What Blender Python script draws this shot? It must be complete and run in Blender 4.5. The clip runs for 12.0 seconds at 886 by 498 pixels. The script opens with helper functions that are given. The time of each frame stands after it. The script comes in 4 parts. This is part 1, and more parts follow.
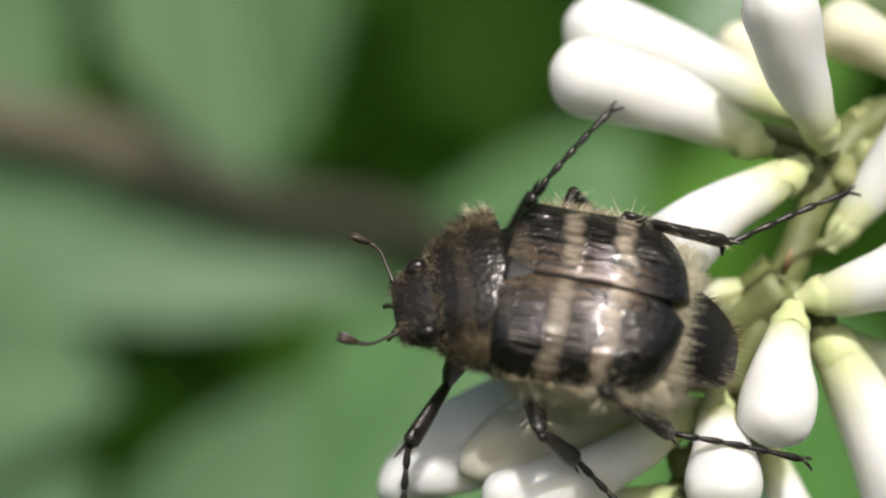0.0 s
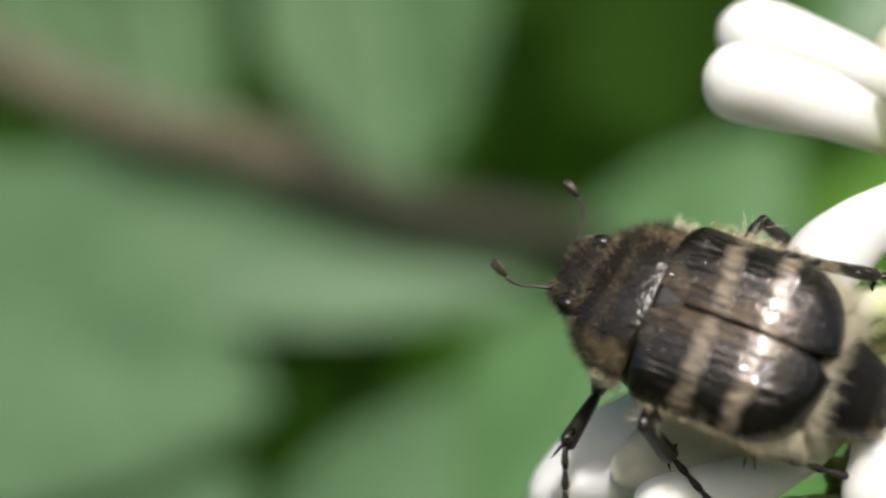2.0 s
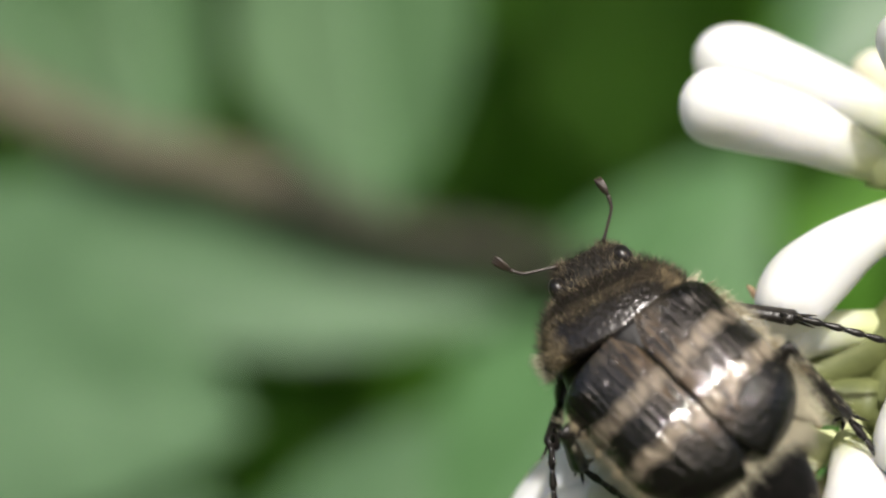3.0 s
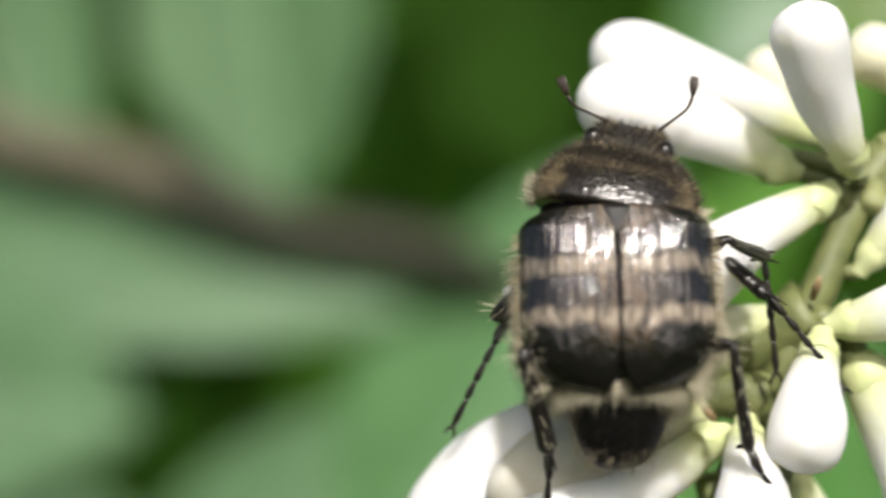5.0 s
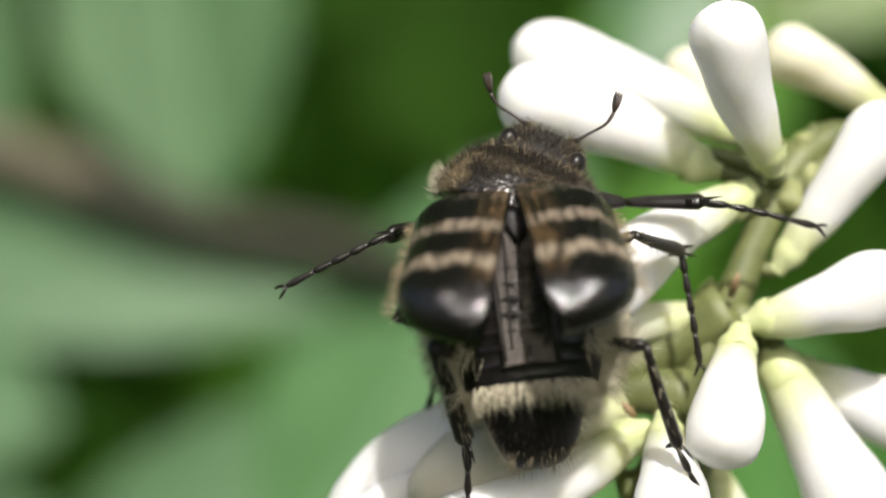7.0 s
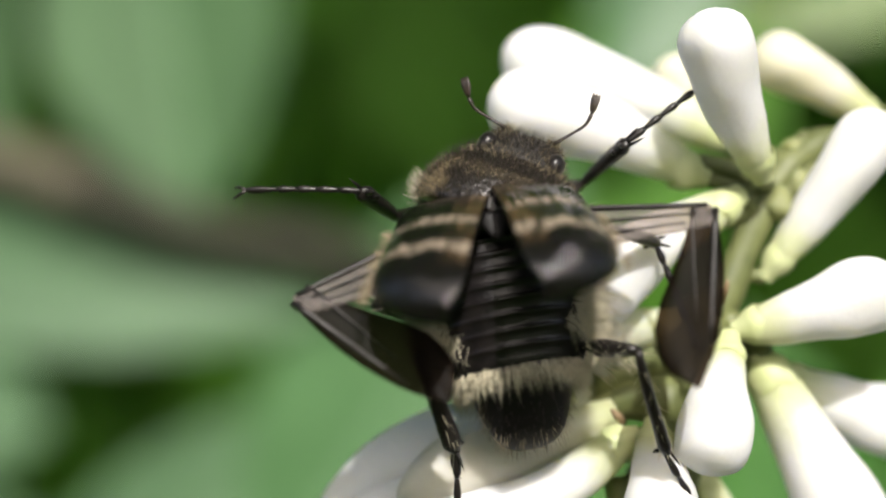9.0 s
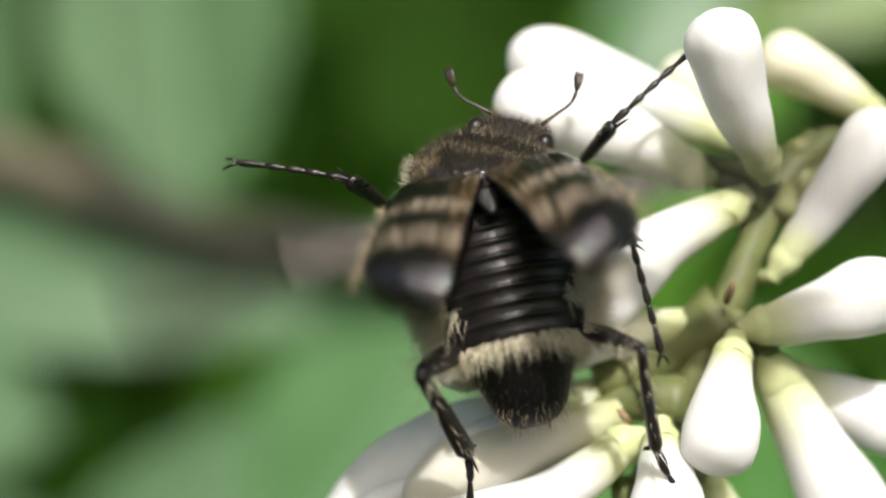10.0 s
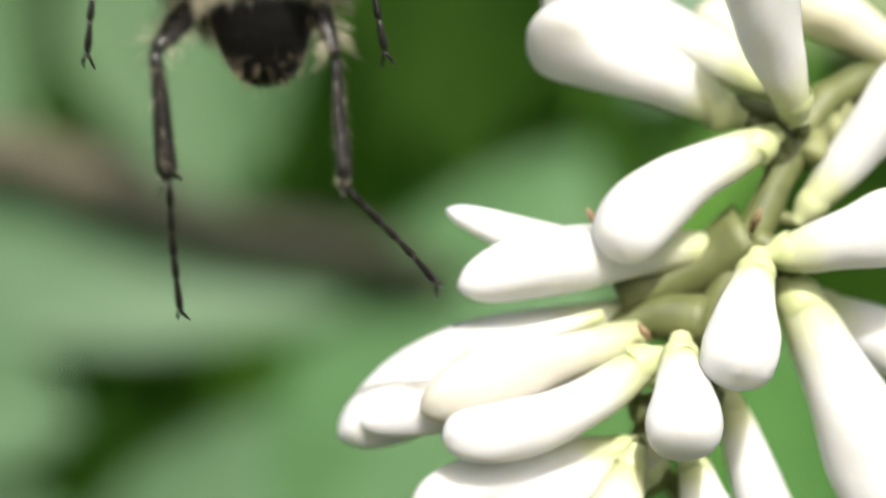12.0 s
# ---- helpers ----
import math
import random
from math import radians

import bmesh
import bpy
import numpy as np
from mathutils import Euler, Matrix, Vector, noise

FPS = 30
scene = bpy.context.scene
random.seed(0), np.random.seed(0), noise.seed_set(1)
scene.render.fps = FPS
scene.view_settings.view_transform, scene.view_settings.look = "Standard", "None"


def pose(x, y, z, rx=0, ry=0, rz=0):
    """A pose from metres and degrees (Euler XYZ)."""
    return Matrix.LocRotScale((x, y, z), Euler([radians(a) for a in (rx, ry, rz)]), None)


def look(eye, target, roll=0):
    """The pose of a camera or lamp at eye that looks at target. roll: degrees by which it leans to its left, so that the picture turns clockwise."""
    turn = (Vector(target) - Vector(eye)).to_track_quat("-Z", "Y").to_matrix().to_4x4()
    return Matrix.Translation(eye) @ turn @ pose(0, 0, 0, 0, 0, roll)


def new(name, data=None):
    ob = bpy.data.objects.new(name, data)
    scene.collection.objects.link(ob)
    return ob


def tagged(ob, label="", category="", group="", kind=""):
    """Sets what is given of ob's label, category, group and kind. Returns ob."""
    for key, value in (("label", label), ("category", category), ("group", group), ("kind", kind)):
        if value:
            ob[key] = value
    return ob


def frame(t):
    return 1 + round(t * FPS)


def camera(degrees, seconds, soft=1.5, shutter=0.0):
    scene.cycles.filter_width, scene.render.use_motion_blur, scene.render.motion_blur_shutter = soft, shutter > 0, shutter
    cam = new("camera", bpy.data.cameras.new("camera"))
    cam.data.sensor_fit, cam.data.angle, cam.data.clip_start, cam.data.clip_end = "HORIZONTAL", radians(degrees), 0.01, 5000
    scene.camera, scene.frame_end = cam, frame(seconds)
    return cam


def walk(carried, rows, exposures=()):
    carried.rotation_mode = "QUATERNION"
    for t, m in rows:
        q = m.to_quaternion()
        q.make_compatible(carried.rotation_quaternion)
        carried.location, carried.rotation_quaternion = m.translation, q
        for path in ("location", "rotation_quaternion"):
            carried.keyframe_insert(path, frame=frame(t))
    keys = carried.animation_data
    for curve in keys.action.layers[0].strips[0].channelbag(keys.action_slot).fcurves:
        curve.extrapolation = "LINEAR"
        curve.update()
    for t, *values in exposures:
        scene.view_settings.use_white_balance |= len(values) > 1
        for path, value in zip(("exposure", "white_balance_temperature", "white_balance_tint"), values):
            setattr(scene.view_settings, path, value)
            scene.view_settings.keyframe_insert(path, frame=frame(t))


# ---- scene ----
MM = 0.001
HEIGHT = 1.2          # the flower cluster hangs this high over the ground
EYE = -0.0528         # the camera stands 53 mm before the beetle

cam = camera(30.0, 12.0, soft=2.0, shutter=0.5)
cam.data.dof.use_dof = True
cam.data.dof.focus_distance = 0.0520
cam.data.dof.aperture_fstop = 22.0

walk(cam, [
    (0.00, pose(0, EYE, HEIGHT, 89.119, 0, 1.253)),
    (0.50, pose(0, EYE, HEIGHT, 89.060, 0, 1.155)),
    (0.80, pose(0, EYE, HEIGHT, 88.493, 0, 0.039)),
    (1.00, pose(0, EYE, HEIGHT, 87.769, 0, -0.431)),
    (1.20, pose(0, EYE, HEIGHT, 87.984, 0, 0.000)),
    (1.50, pose(0, EYE, HEIGHT, 89.119, 0, 2.954)),
    (1.75, pose(0, EYE, HEIGHT, 89.354, 0, 4.884)),
    (2.00, pose(0, EYE, HEIGHT, 89.334, 0, 6.493)),
    (2.25, pose(0, EYE, HEIGHT, 88.630, 0, 7.130)),
    (2.50, pose(0, EYE, HEIGHT, 87.906, 0, 7.342)),
    (2.75, pose(0, EYE, HEIGHT, 89.276, 0, 6.551)),
    (3.00, pose(0, EYE, HEIGHT, 90.176, 0, 5.718)),
    (3.20, pose(0, EYE, HEIGHT, 89.883, 0, 5.039)),
    (4.00, pose(0, EYE, HEIGHT, 89.785, 0, 4.300)),
    (4.80, pose(0, EYE, HEIGHT, 89.785, 0, 3.481)),
    (5.00, pose(0, EYE, HEIGHT, 90.000, 0, 2.212)),
    (5.25, pose(0, EYE, HEIGHT, 89.961, 0, 0.783)),
    (5.50, pose(0, EYE, HEIGHT, 89.941, 0, 0.059)),
    (6.00, pose(0, EYE, HEIGHT, 89.863, 0, -0.196)),
    (6.50, pose(0, EYE, HEIGHT, 89.824, 0, -0.333)),
    (7.00, pose(0, EYE, HEIGHT, 89.922, 0, -0.509)),
    (8.00, pose(0, EYE, HEIGHT, 90.039, 0, -0.724)),
    (9.00, pose(0, EYE, HEIGHT, 90.157, 0, -0.881)),
    (9.50, pose(0, EYE, HEIGHT, 90.098, 0, -0.822)),
    (10.00, pose(0, EYE, HEIGHT, 90.157, 0, -0.666)),
    (10.50, pose(0, EYE, HEIGHT, 90.098, 0, -0.470)),
    (11.00, pose(0, EYE, HEIGHT, 90.098, 0, -0.274)),
    (11.50, pose(0, EYE, HEIGHT, 90.039, 0, -0.117)),
    (12.00, pose(0, EYE, HEIGHT, 90.000, 0, 0.000)),
], exposures=[(0.0, 0.15), (1.5, 0.18), (3.2, 0.28), (5.0, 0.40), (9.5, 0.43), (10.5, 0.49), (12.0, 0.53)])

# ---- light ----
SUN_ELEVATION, SUN_AZIMUTH = radians(41.5), radians(173)   # azimuth from +y, clockwise seen from above
world = bpy.data.worlds.new("sky")
scene.world = world
world.use_nodes = True
sky = world.node_tree.nodes.new("ShaderNodeTexSky")
sky.sky_type = "NISHITA"
sky.sun_disc = False
sky.dust_density, sky.ozone_density = 4.0, 0.5
sky.sun_elevation, sky.sun_rotation = SUN_ELEVATION, SUN_AZIMUTH
ground_light = world.node_tree.nodes["Background"]
ground_light.inputs["Strength"].default_value = 0.145
world.node_tree.links.new(sky.outputs["Color"], ground_light.inputs["Color"])

TO_SUN = Vector((math.sin(SUN_AZIMUTH) * math.cos(SUN_ELEVATION), math.cos(SUN_AZIMUTH) * math.cos(SUN_ELEVATION), math.sin(SUN_ELEVATION)))
sun = new("sun", bpy.data.lights.new("sun", "SUN"))
sun.data.energy, sun.data.angle, sun.data.color = 4.6, radians(0.6), (1.0, 0.96, 0.905)
sun.matrix_world = look(Vector((0, 0, 3)) + TO_SUN, (0, 0, 3))


# ---- materials ----
def node_material(name):
    m = bpy.data.materials.new(name)
    m.use_nodes = True
    return m, m.node_tree.nodes, m.node_tree.links, m.node_tree.nodes["Principled BSDF"]


def mm_coords(nodes, links, stretch=(1, 1, 1)):
    """Object coordinates in millimetres."""
    tc = nodes.new("ShaderNodeTexCoord")
    mp = nodes.new("ShaderNodeMapping")
    mp.inputs["Scale"].default_value = [1000 * s for s in stretch]
    links.new(tc.outputs["Object"], mp.inputs["Vector"])
    return mp.outputs["Vector"]


def noise_node(nodes, links, vec, scale, detail=4):
    n = nodes.new("ShaderNodeTexNoise")
    n.inputs["Scale"].default_value = scale
    n.inputs["Detail"].default_value = detail
    links.new(vec, n.inputs["Vector"])
    return n.outputs["Fac"]


def ramp(nodes, links, fac, stops):
    r = nodes.new("ShaderNodeValToRGB")
    r.color_ramp.elements[0].position, r.color_ramp.elements[0].color = stops[0][0], (*stops[0][1], 1)
    r.color_ramp.elements[1].position, r.color_ramp.elements[1].color = stops[-1][0], (*stops[-1][1], 1)
    for p, c in stops[1:-1]:
        r.color_ramp.elements.new(p).color = (*c, 1)
    links.new(fac, r.inputs["Fac"])
    return r.outputs["Color"]


def bump(nodes, links, bsdf, height, strength, distance=0.00005):
    b = nodes.new("ShaderNodeBump")
    b.inputs["Strength"].default_value = strength
    b.inputs["Distance"].default_value = distance
    links.new(height, b.inputs["Height"])
    links.new(b.outputs["Normal"], bsdf.inputs["Normal"])


def math_node(nodes, links, op, a, b=None, c=None, clamp=False):
    n = nodes.new("ShaderNodeMath")
    n.operation, n.use_clamp = op, clamp
    for i, v in enumerate((a, b, c)):
        if v is None:
            continue
        if isinstance(v, (int, float)):
            n.inputs[i].default_value = v
        else:
            links.new(v, n.inputs[i])
    return n.outputs[0]


def smooth(nodes, links, v, lo, hi):
    """0 below lo, 1 above hi; lo may be above hi."""
    n = nodes.new("ShaderNodeMapRange")
    n.interpolation_type = "SMOOTHSTEP"
    n.inputs["From Min"].default_value, n.inputs["From Max"].default_value = min(lo, hi), max(lo, hi)
    n.inputs["To Min"].default_value, n.inputs["To Max"].default_value = (0, 1) if lo < hi else (1, 0)
    links.new(v, n.inputs["Value"])
    return n.outputs["Result"]


def mix_color(nodes, links, fac, a, b):
    n = nodes.new("ShaderNodeMix")
    n.data_type = "RGBA"
    for i, v in ((0, fac), (6, a), (7, b)):
        if isinstance(v, tuple):
            n.inputs[i].default_value = (*v, 1)
        elif isinstance(v, (int, float)):
            n.inputs[i].default_value = v
        else:
            links.new(v, n.inputs[i])
    return n.outputs[2]


def plain(name, dark, light, rough=0.5, scale=1.5, stretch=(1, 1, 1), bump_scale=6, bump_strength=0.3, translucent=0.0, spec=0.5, coat=0.0):
    m, nodes, links, b = node_material(name)
    v = mm_coords(nodes, links, stretch)
    col = ramp(nodes, links, noise_node(nodes, links, v, scale), [(0.3, dark), (0.7, light)])
    links.new(col, b.inputs["Base Color"])
    b.inputs["Roughness"].default_value = rough
    b.inputs["Specular IOR Level"].default_value = spec
    b.inputs["Coat Weight"].default_value = coat
    bump(nodes, links, b, noise_node(nodes, links, v, bump_scale, 5), bump_strength)
    if translucent:
        t = nodes.new("ShaderNodeBsdfTranslucent")
        links.new(col, t.inputs["Color"])
        mx = nodes.new("ShaderNodeMixShader")
        mx.inputs[0].default_value = translucent
        links.new(b.outputs[0], mx.inputs[1])
        links.new(t.outputs[0], mx.inputs[2])
        links.new(mx.outputs[0], nodes["Material Output"].inputs["Surface"])
    return m


def leaf_material(name, dark, light, rough, translucent=0.25, spec=0.5):
    """Leaf blade along local y, veins leaving the midrib at an angle."""
    m, nodes, links, b = node_material(name)
    v = mm_coords(nodes, links)
    sep = nodes.new("ShaderNodeSeparateXYZ")
    links.new(v, sep.inputs[0])
    ax = math_node(nodes, links, "ABSOLUTE", sep.outputs[0])
    line = math_node(nodes, links, "SUBTRACT", sep.outputs[1], math_node(nodes, links, "MULTIPLY", ax, 0.7))
    wav = math_node(nodes, links, "SINE", math_node(nodes, links, "MULTIPLY", line, 1.3))
    vein = smooth(nodes, links, wav, 0.93, 1.0)
    rib = smooth(nodes, links, ax, 0.7, 0.2)
    veins = math_node(nodes, links, "MAXIMUM", math_node(nodes, links, "MULTIPLY", vein, 0.4), rib)
    base = ramp(nodes, links, noise_node(nodes, links, v, 0.12, 5), [(0.3, dark), (0.7, light)])
    col = mix_color(nodes, links, math_node(nodes, links, "MULTIPLY", veins, 0.5), base, tuple(min(1, c * 1.8) for c in light))
    links.new(col, b.inputs["Base Color"])
    b.inputs["Roughness"].default_value = rough
    b.inputs["Specular IOR Level"].default_value = spec
    bump(nodes, links, b, math_node(nodes, links, "SUBTRACT", noise_node(nodes, links, v, 1.2), veins), 0.4, 0.0003)
    t = nodes.new("ShaderNodeBsdfTranslucent")
    links.new(col, t.inputs["Color"])
    mx = nodes.new("ShaderNodeMixShader")
    mx.inputs[0].default_value = translucent
    links.new(b.outputs[0], mx.inputs[1])
    links.new(t.outputs[0], mx.inputs[2])
    links.new(mx.outputs[0], nodes["Material Output"].inputs["Surface"])
    return m


def petal_material(name, dark, light, throat):
    """White corolla, yellow-green towards its base, with faint veins."""
    m, nodes, links, b = node_material(name)
    v = mm_coords(nodes, links)
    col = ramp(nodes, links, noise_node(nodes, links, v, 0.5), [(0.3, dark), (0.7, light)])
    at = nodes.new("ShaderNodeAttribute")
    at.attribute_name = "along"
    along = math_node(nodes, links, "ADD", at.outputs["Fac"], math_node(nodes, links, "MULTIPLY", math_node(nodes, links, "SUBTRACT", noise_node(nodes, links, v, 1.1), 0.5), 0.25))
    col = mix_color(nodes, links, smooth(nodes, links, along, 0.38, 0.04), col, throat)
    links.new(col, b.inputs["Base Color"])
    b.inputs["Roughness"].default_value = 0.5
    b.inputs["Specular IOR Level"].default_value = 0.35
    # light spreads about a millimetre inside the fleshy corolla
    b.inputs["Subsurface Weight"].default_value = 0.6
    b.inputs["Subsurface Radius"].default_value = (1.0, 0.95, 0.7)
    b.inputs["Subsurface Scale"].default_value = 1.3 * MM
    h = math_node(nodes, links, "ADD", noise_node(nodes, links, v, 5, 5), math_node(nodes, links, "MULTIPLY", noise_node(nodes, links, v, 0.9, 2), 2.5))
    bump(nodes, links, b, h, 0.18, 0.0001)
    t = nodes.new("ShaderNodeBsdfTranslucent")
    links.new(col, t.inputs["Color"])
    mx = nodes.new("ShaderNodeMixShader")
    mx.inputs[0].default_value = 0.25
    links.new(b.outputs[0], mx.inputs[1])
    links.new(t.outputs[0], mx.inputs[2])
    links.new(mx.outputs[0], nodes["Material Output"].inputs["Surface"])
    return m


PETAL = petal_material("white_petal", (0.71, 0.71, 0.70), (0.78, 0.78, 0.775), (0.56, 0.60, 0.32))
CREAM = petal_material("cream_petal", (0.64, 0.62, 0.47), (0.72, 0.70, 0.57), (0.52, 0.56, 0.28))
# white petal's inner face, its shade mixed into a duller cream
INNER_SHADED = petal_material("shaded_inner_petal", (0.60, 0.575, 0.49), (0.67, 0.645, 0.56), (0.50, 0.52, 0.30))
YOUNG = petal_material("young_bud", (0.18, 0.20, 0.08), (0.30, 0.32, 0.15), (0.14, 0.17, 0.06))
CALYX = plain("calyx_green", (0.44, 0.49, 0.22), (0.58, 0.62, 0.35), 0.5, 0.9, (1, 1, 1), 6, 0.3, 0.15)
STEM = plain("stem_green", (0.07, 0.085, 0.026), (0.14, 0.155, 0.055), 0.55, 0.8, (1, 1, 1), 6, 0.4)
STAMEN = plain("withered_brown", (0.16, 0.10, 0.05), (0.30, 0.21, 0.12), 0.6)
BARK = plain("bark", (0.062, 0.056, 0.034), (0.11, 0.098, 0.064), 0.8, 0.25, (1, 1, 1), 1.2, 0.6)
# same bark, darkened in colour to stand for shade on the side twig
BARK_SHADED = plain("shaded_bark", (0.014, 0.014, 0.007), (0.032, 0.031, 0.016), 0.8, 0.25, (1, 1, 1), 1.2, 0.6)
LEAF_PALE = leaf_material("leaf_pale", (0.068, 0.134, 0.063), (0.106, 0.194, 0.098), 0.42, 0.2)
LEAF_MID = leaf_material("leaf_mid", (0.050, 0.106, 0.042), (0.078, 0.150, 0.064), 0.6, 0.25, 0.25)
LEAF_GREEN = leaf_material("leaf_green", (0.048, 0.14, 0.028), (0.085, 0.22, 0.05), 0.42, 0.3)
LEAF_YELLOW = leaf_material("leaf_yellow", (0.08, 0.15, 0.015), (0.13, 0.21, 0.028), 0.45, 0.4)
LEAF_DARK = leaf_material("leaf_dark", (0.07, 0.19, 0.018), (0.10, 0.25, 0.03), 0.6, 0.35, 0.2)
LEAF_FRESH = leaf_material("leaf_fresh", (0.055, 0.135, 0.045), (0.085, 0.19, 0.07), 0.5, 0.25, 0.3)
SOIL = plain("soil", (0.05, 0.04, 0.025), (0.12, 0.10, 0.06), 0.9, 0.01, (1, 1, 1), 0.05, 0.8)

BLACK = plain("black_cuticle", (0.004, 0.0035, 0.004), (0.010, 0.008, 0.008), 0.28, 2, (1, 1, 1), 9, 0.3, spec=0.4)
BLACK_MATT = plain("black_punctured_cuticle", (0.008, 0.007, 0.007), (0.02, 0.017, 0.015), 0.45, 2, (1, 1, 1), 10, 0.6)
BLACK_TAIL = plain("black_tail_cuticle", (0.003, 0.0028, 0.0028), (0.006, 0.005, 0.005), 0.5, 2, (1, 1, 1), 8, 0.4, spec=0.22)
LEG_BLACK = plain("leg_cuticle", (0.006, 0.005, 0.005), (0.018, 0.015, 0.013), 0.32, 2, (1, 1, 1), 10, 0.4, spec=0.35)
BROWN = plain("brown_cuticle", (0.016, 0.0115, 0.009), (0.04, 0.028, 0.020), 0.4, 2)
HAIR_PALE = plain("pale_hair", (0.50, 0.46, 0.33), (0.66, 0.61, 0.46), 0.5, 1.5, translucent=0.15)
HAIR_GOLD = plain("golden_hair", (0.15, 0.120, 0.068), (0.33, 0.272, 0.17), 0.5, 1.0)
HAIR_DARK = plain("dark_hair", (0.010, 0.008, 0.006), (0.03, 0.022, 0.015), 0.45, 1.5, spec=0.3)


def pronotum_material():
    m, nodes, links, b = node_material("pronotum_cuticle")
    v = mm_coords(nodes, links)
    sep = nodes.new("ShaderNodeSeparateXYZ")
    links.new(v, sep.inputs[0])
    wob = noise_node(nodes, links, v, 1.6)
    x = math_node(nodes, links, "ADD", math_node(nodes, links, "ABSOLUTE", sep.outputs[0]), math_node(nodes, links, "MULTIPLY", wob, 1.6))
    side = smooth(nodes, links, x, 2.2, 3.0)
    y = math_node(nodes, links, "ADD", sep.outputs[1], math_node(nodes, links, "MULTIPLY", wob, 0.5))
    front = math_node(nodes, links, "MULTIPLY", smooth(nodes, links, y, 1.55, 1.75), smooth(nodes, links, y, 2.15, 1.95))
    tan = math_node(nodes, links, "MAXIMUM", side, math_node(nodes, links, "MULTIPLY", front, 0.16))
    col = mix_color(nodes, links, tan, (0.012, 0.0095, 0.008), (0.11, 0.085, 0.05))
    links.new(col, b.inputs["Base Color"])
    b.inputs["Roughness"].default_value = 0.2
    bump(nodes, links, b, noise_node(nodes, links, v, 6, 2), 0.9, 0.00005)
    return m


def elytron_material(side):
    """Black with two tan cross-bands and a brown field along the suture; fine lengthwise grooves."""
    m, nodes, links, b = node_material("elytron_cuticle")
    v = mm_coords(nodes, links)
    sep = nodes.new("ShaderNodeSeparateXYZ")
    links.new(v, sep.inputs[0])
    wob = math_node(nodes, links, "MULTIPLY", math_node(nodes, links, "SUBTRACT", noise_node(nodes, links, mm_coords(nodes, links, (1, 0.4, 1)), 1.3, 4), 0.5), 0.7)
    across = math_node(nodes, links, "ADD", math_node(nodes, links, "MULTIPLY", sep.outputs[0], float(side)), 1.3)
    # distance back from the base, the bands slanting forward towards the flank
    u = math_node(nodes, links, "SUBTRACT", math_node(nodes, links, "ADD", wob, 0.1), sep.outputs[1])
    u = math_node(nodes, links, "ADD", u, math_node(nodes, links, "MULTIPLY", across, 0.10))
    def band(c, w):
        d = math_node(nodes, links, "ABSOLUTE", math_node(nodes, links, "SUBTRACT", u, c))
        return smooth(nodes, links, d, w + 0.24, w - 0.14)
    a2 = math_node(nodes, links, "ADD", across, wob)
    inner = math_node(nodes, links, "MULTIPLY", smooth(nodes, links, a2, 1.25, 0.5), smooth(nodes, links, u, 4.6, 3.7))
    basal = math_node(nodes, links, "MULTIPLY", smooth(nodes, links, a2, 1.9, 1.2), smooth(nodes, links, u, 0.75, 0.35))
    basal = math_node(nodes, links, "MULTIPLY", basal, 0.14)
    edge = math_node(nodes, links, "MULTIPLY", smooth(nodes, links, across, 0.0, 0.14), 1.0)
    tan = math_node(nodes, links, "MAXIMUM", math_node(nodes, links, "MAXIMUM", math_node(nodes, links, "MULTIPLY", band(1.95, 0.21), 0.72), band(3.50, 0.20)), basal)
    tan = math_node(nodes, links, "MULTIPLY", tan, edge)
    inner = math_node(nodes, links, "MULTIPLY", math_node(nodes, links, "MULTIPLY", inner, 0.75), edge)
    fleck = smooth(nodes, links, noise_node(nodes, links, mm_coords(nodes, links, (1, 0.3, 1)), 4.0, 4), 0.36, 0.62)
    tan = math_node(nodes, links, "MULTIPLY", tan, smooth(nodes, links, noise_node(nodes, links, mm_coords(nodes, links, (1, 0.35, 1)), 2.6, 5), 0.28, 0.5))
    ground = mix_color(nodes, links, math_node(nodes, links, "MULTIPLY", inner, fleck), (0.0045, 0.0038, 0.0036), (0.062, 0.040, 0.020))
    col = mix_color(nodes, links, tan, ground, mix_color(nodes, links, fleck, (0.075, 0.060, 0.043), (0.21, 0.174, 0.132)))
    links.new(col, b.inputs["Base Color"])
    # polished ground with fine broken lengthwise grooves and scattered pits
    streak = smooth(nodes, links, noise_node(nodes, links, mm_coords(nodes, links, (1, 0.05, 1)), 8.0, 2), 0.40, 0.68)
    pit = smooth(nodes, links, noise_node(nodes, links, v, 6.5, 1), 0.54, 0.70)
    swell = noise_node(nodes, links, v, 2.2, 1)
    h = math_node(nodes, links, "ADD", math_node(nodes, links, "MULTIPLY", streak, 0.9), math_node(nodes, links, "MULTIPLY", pit, -0.35))
    h = math_node(nodes, links, "ADD", h, math_node(nodes, links, "MULTIPLY", swell, 0.08))
    bump(nodes, links, b, h, 0.4, 0.00006)
    b.inputs["Roughness"].default_value = 0.09
    b.inputs["Specular IOR Level"].default_value = 0.5
    b.inputs["Specular Tint"].default_value = (1.0, 0.97, 0.95, 1)
    return m


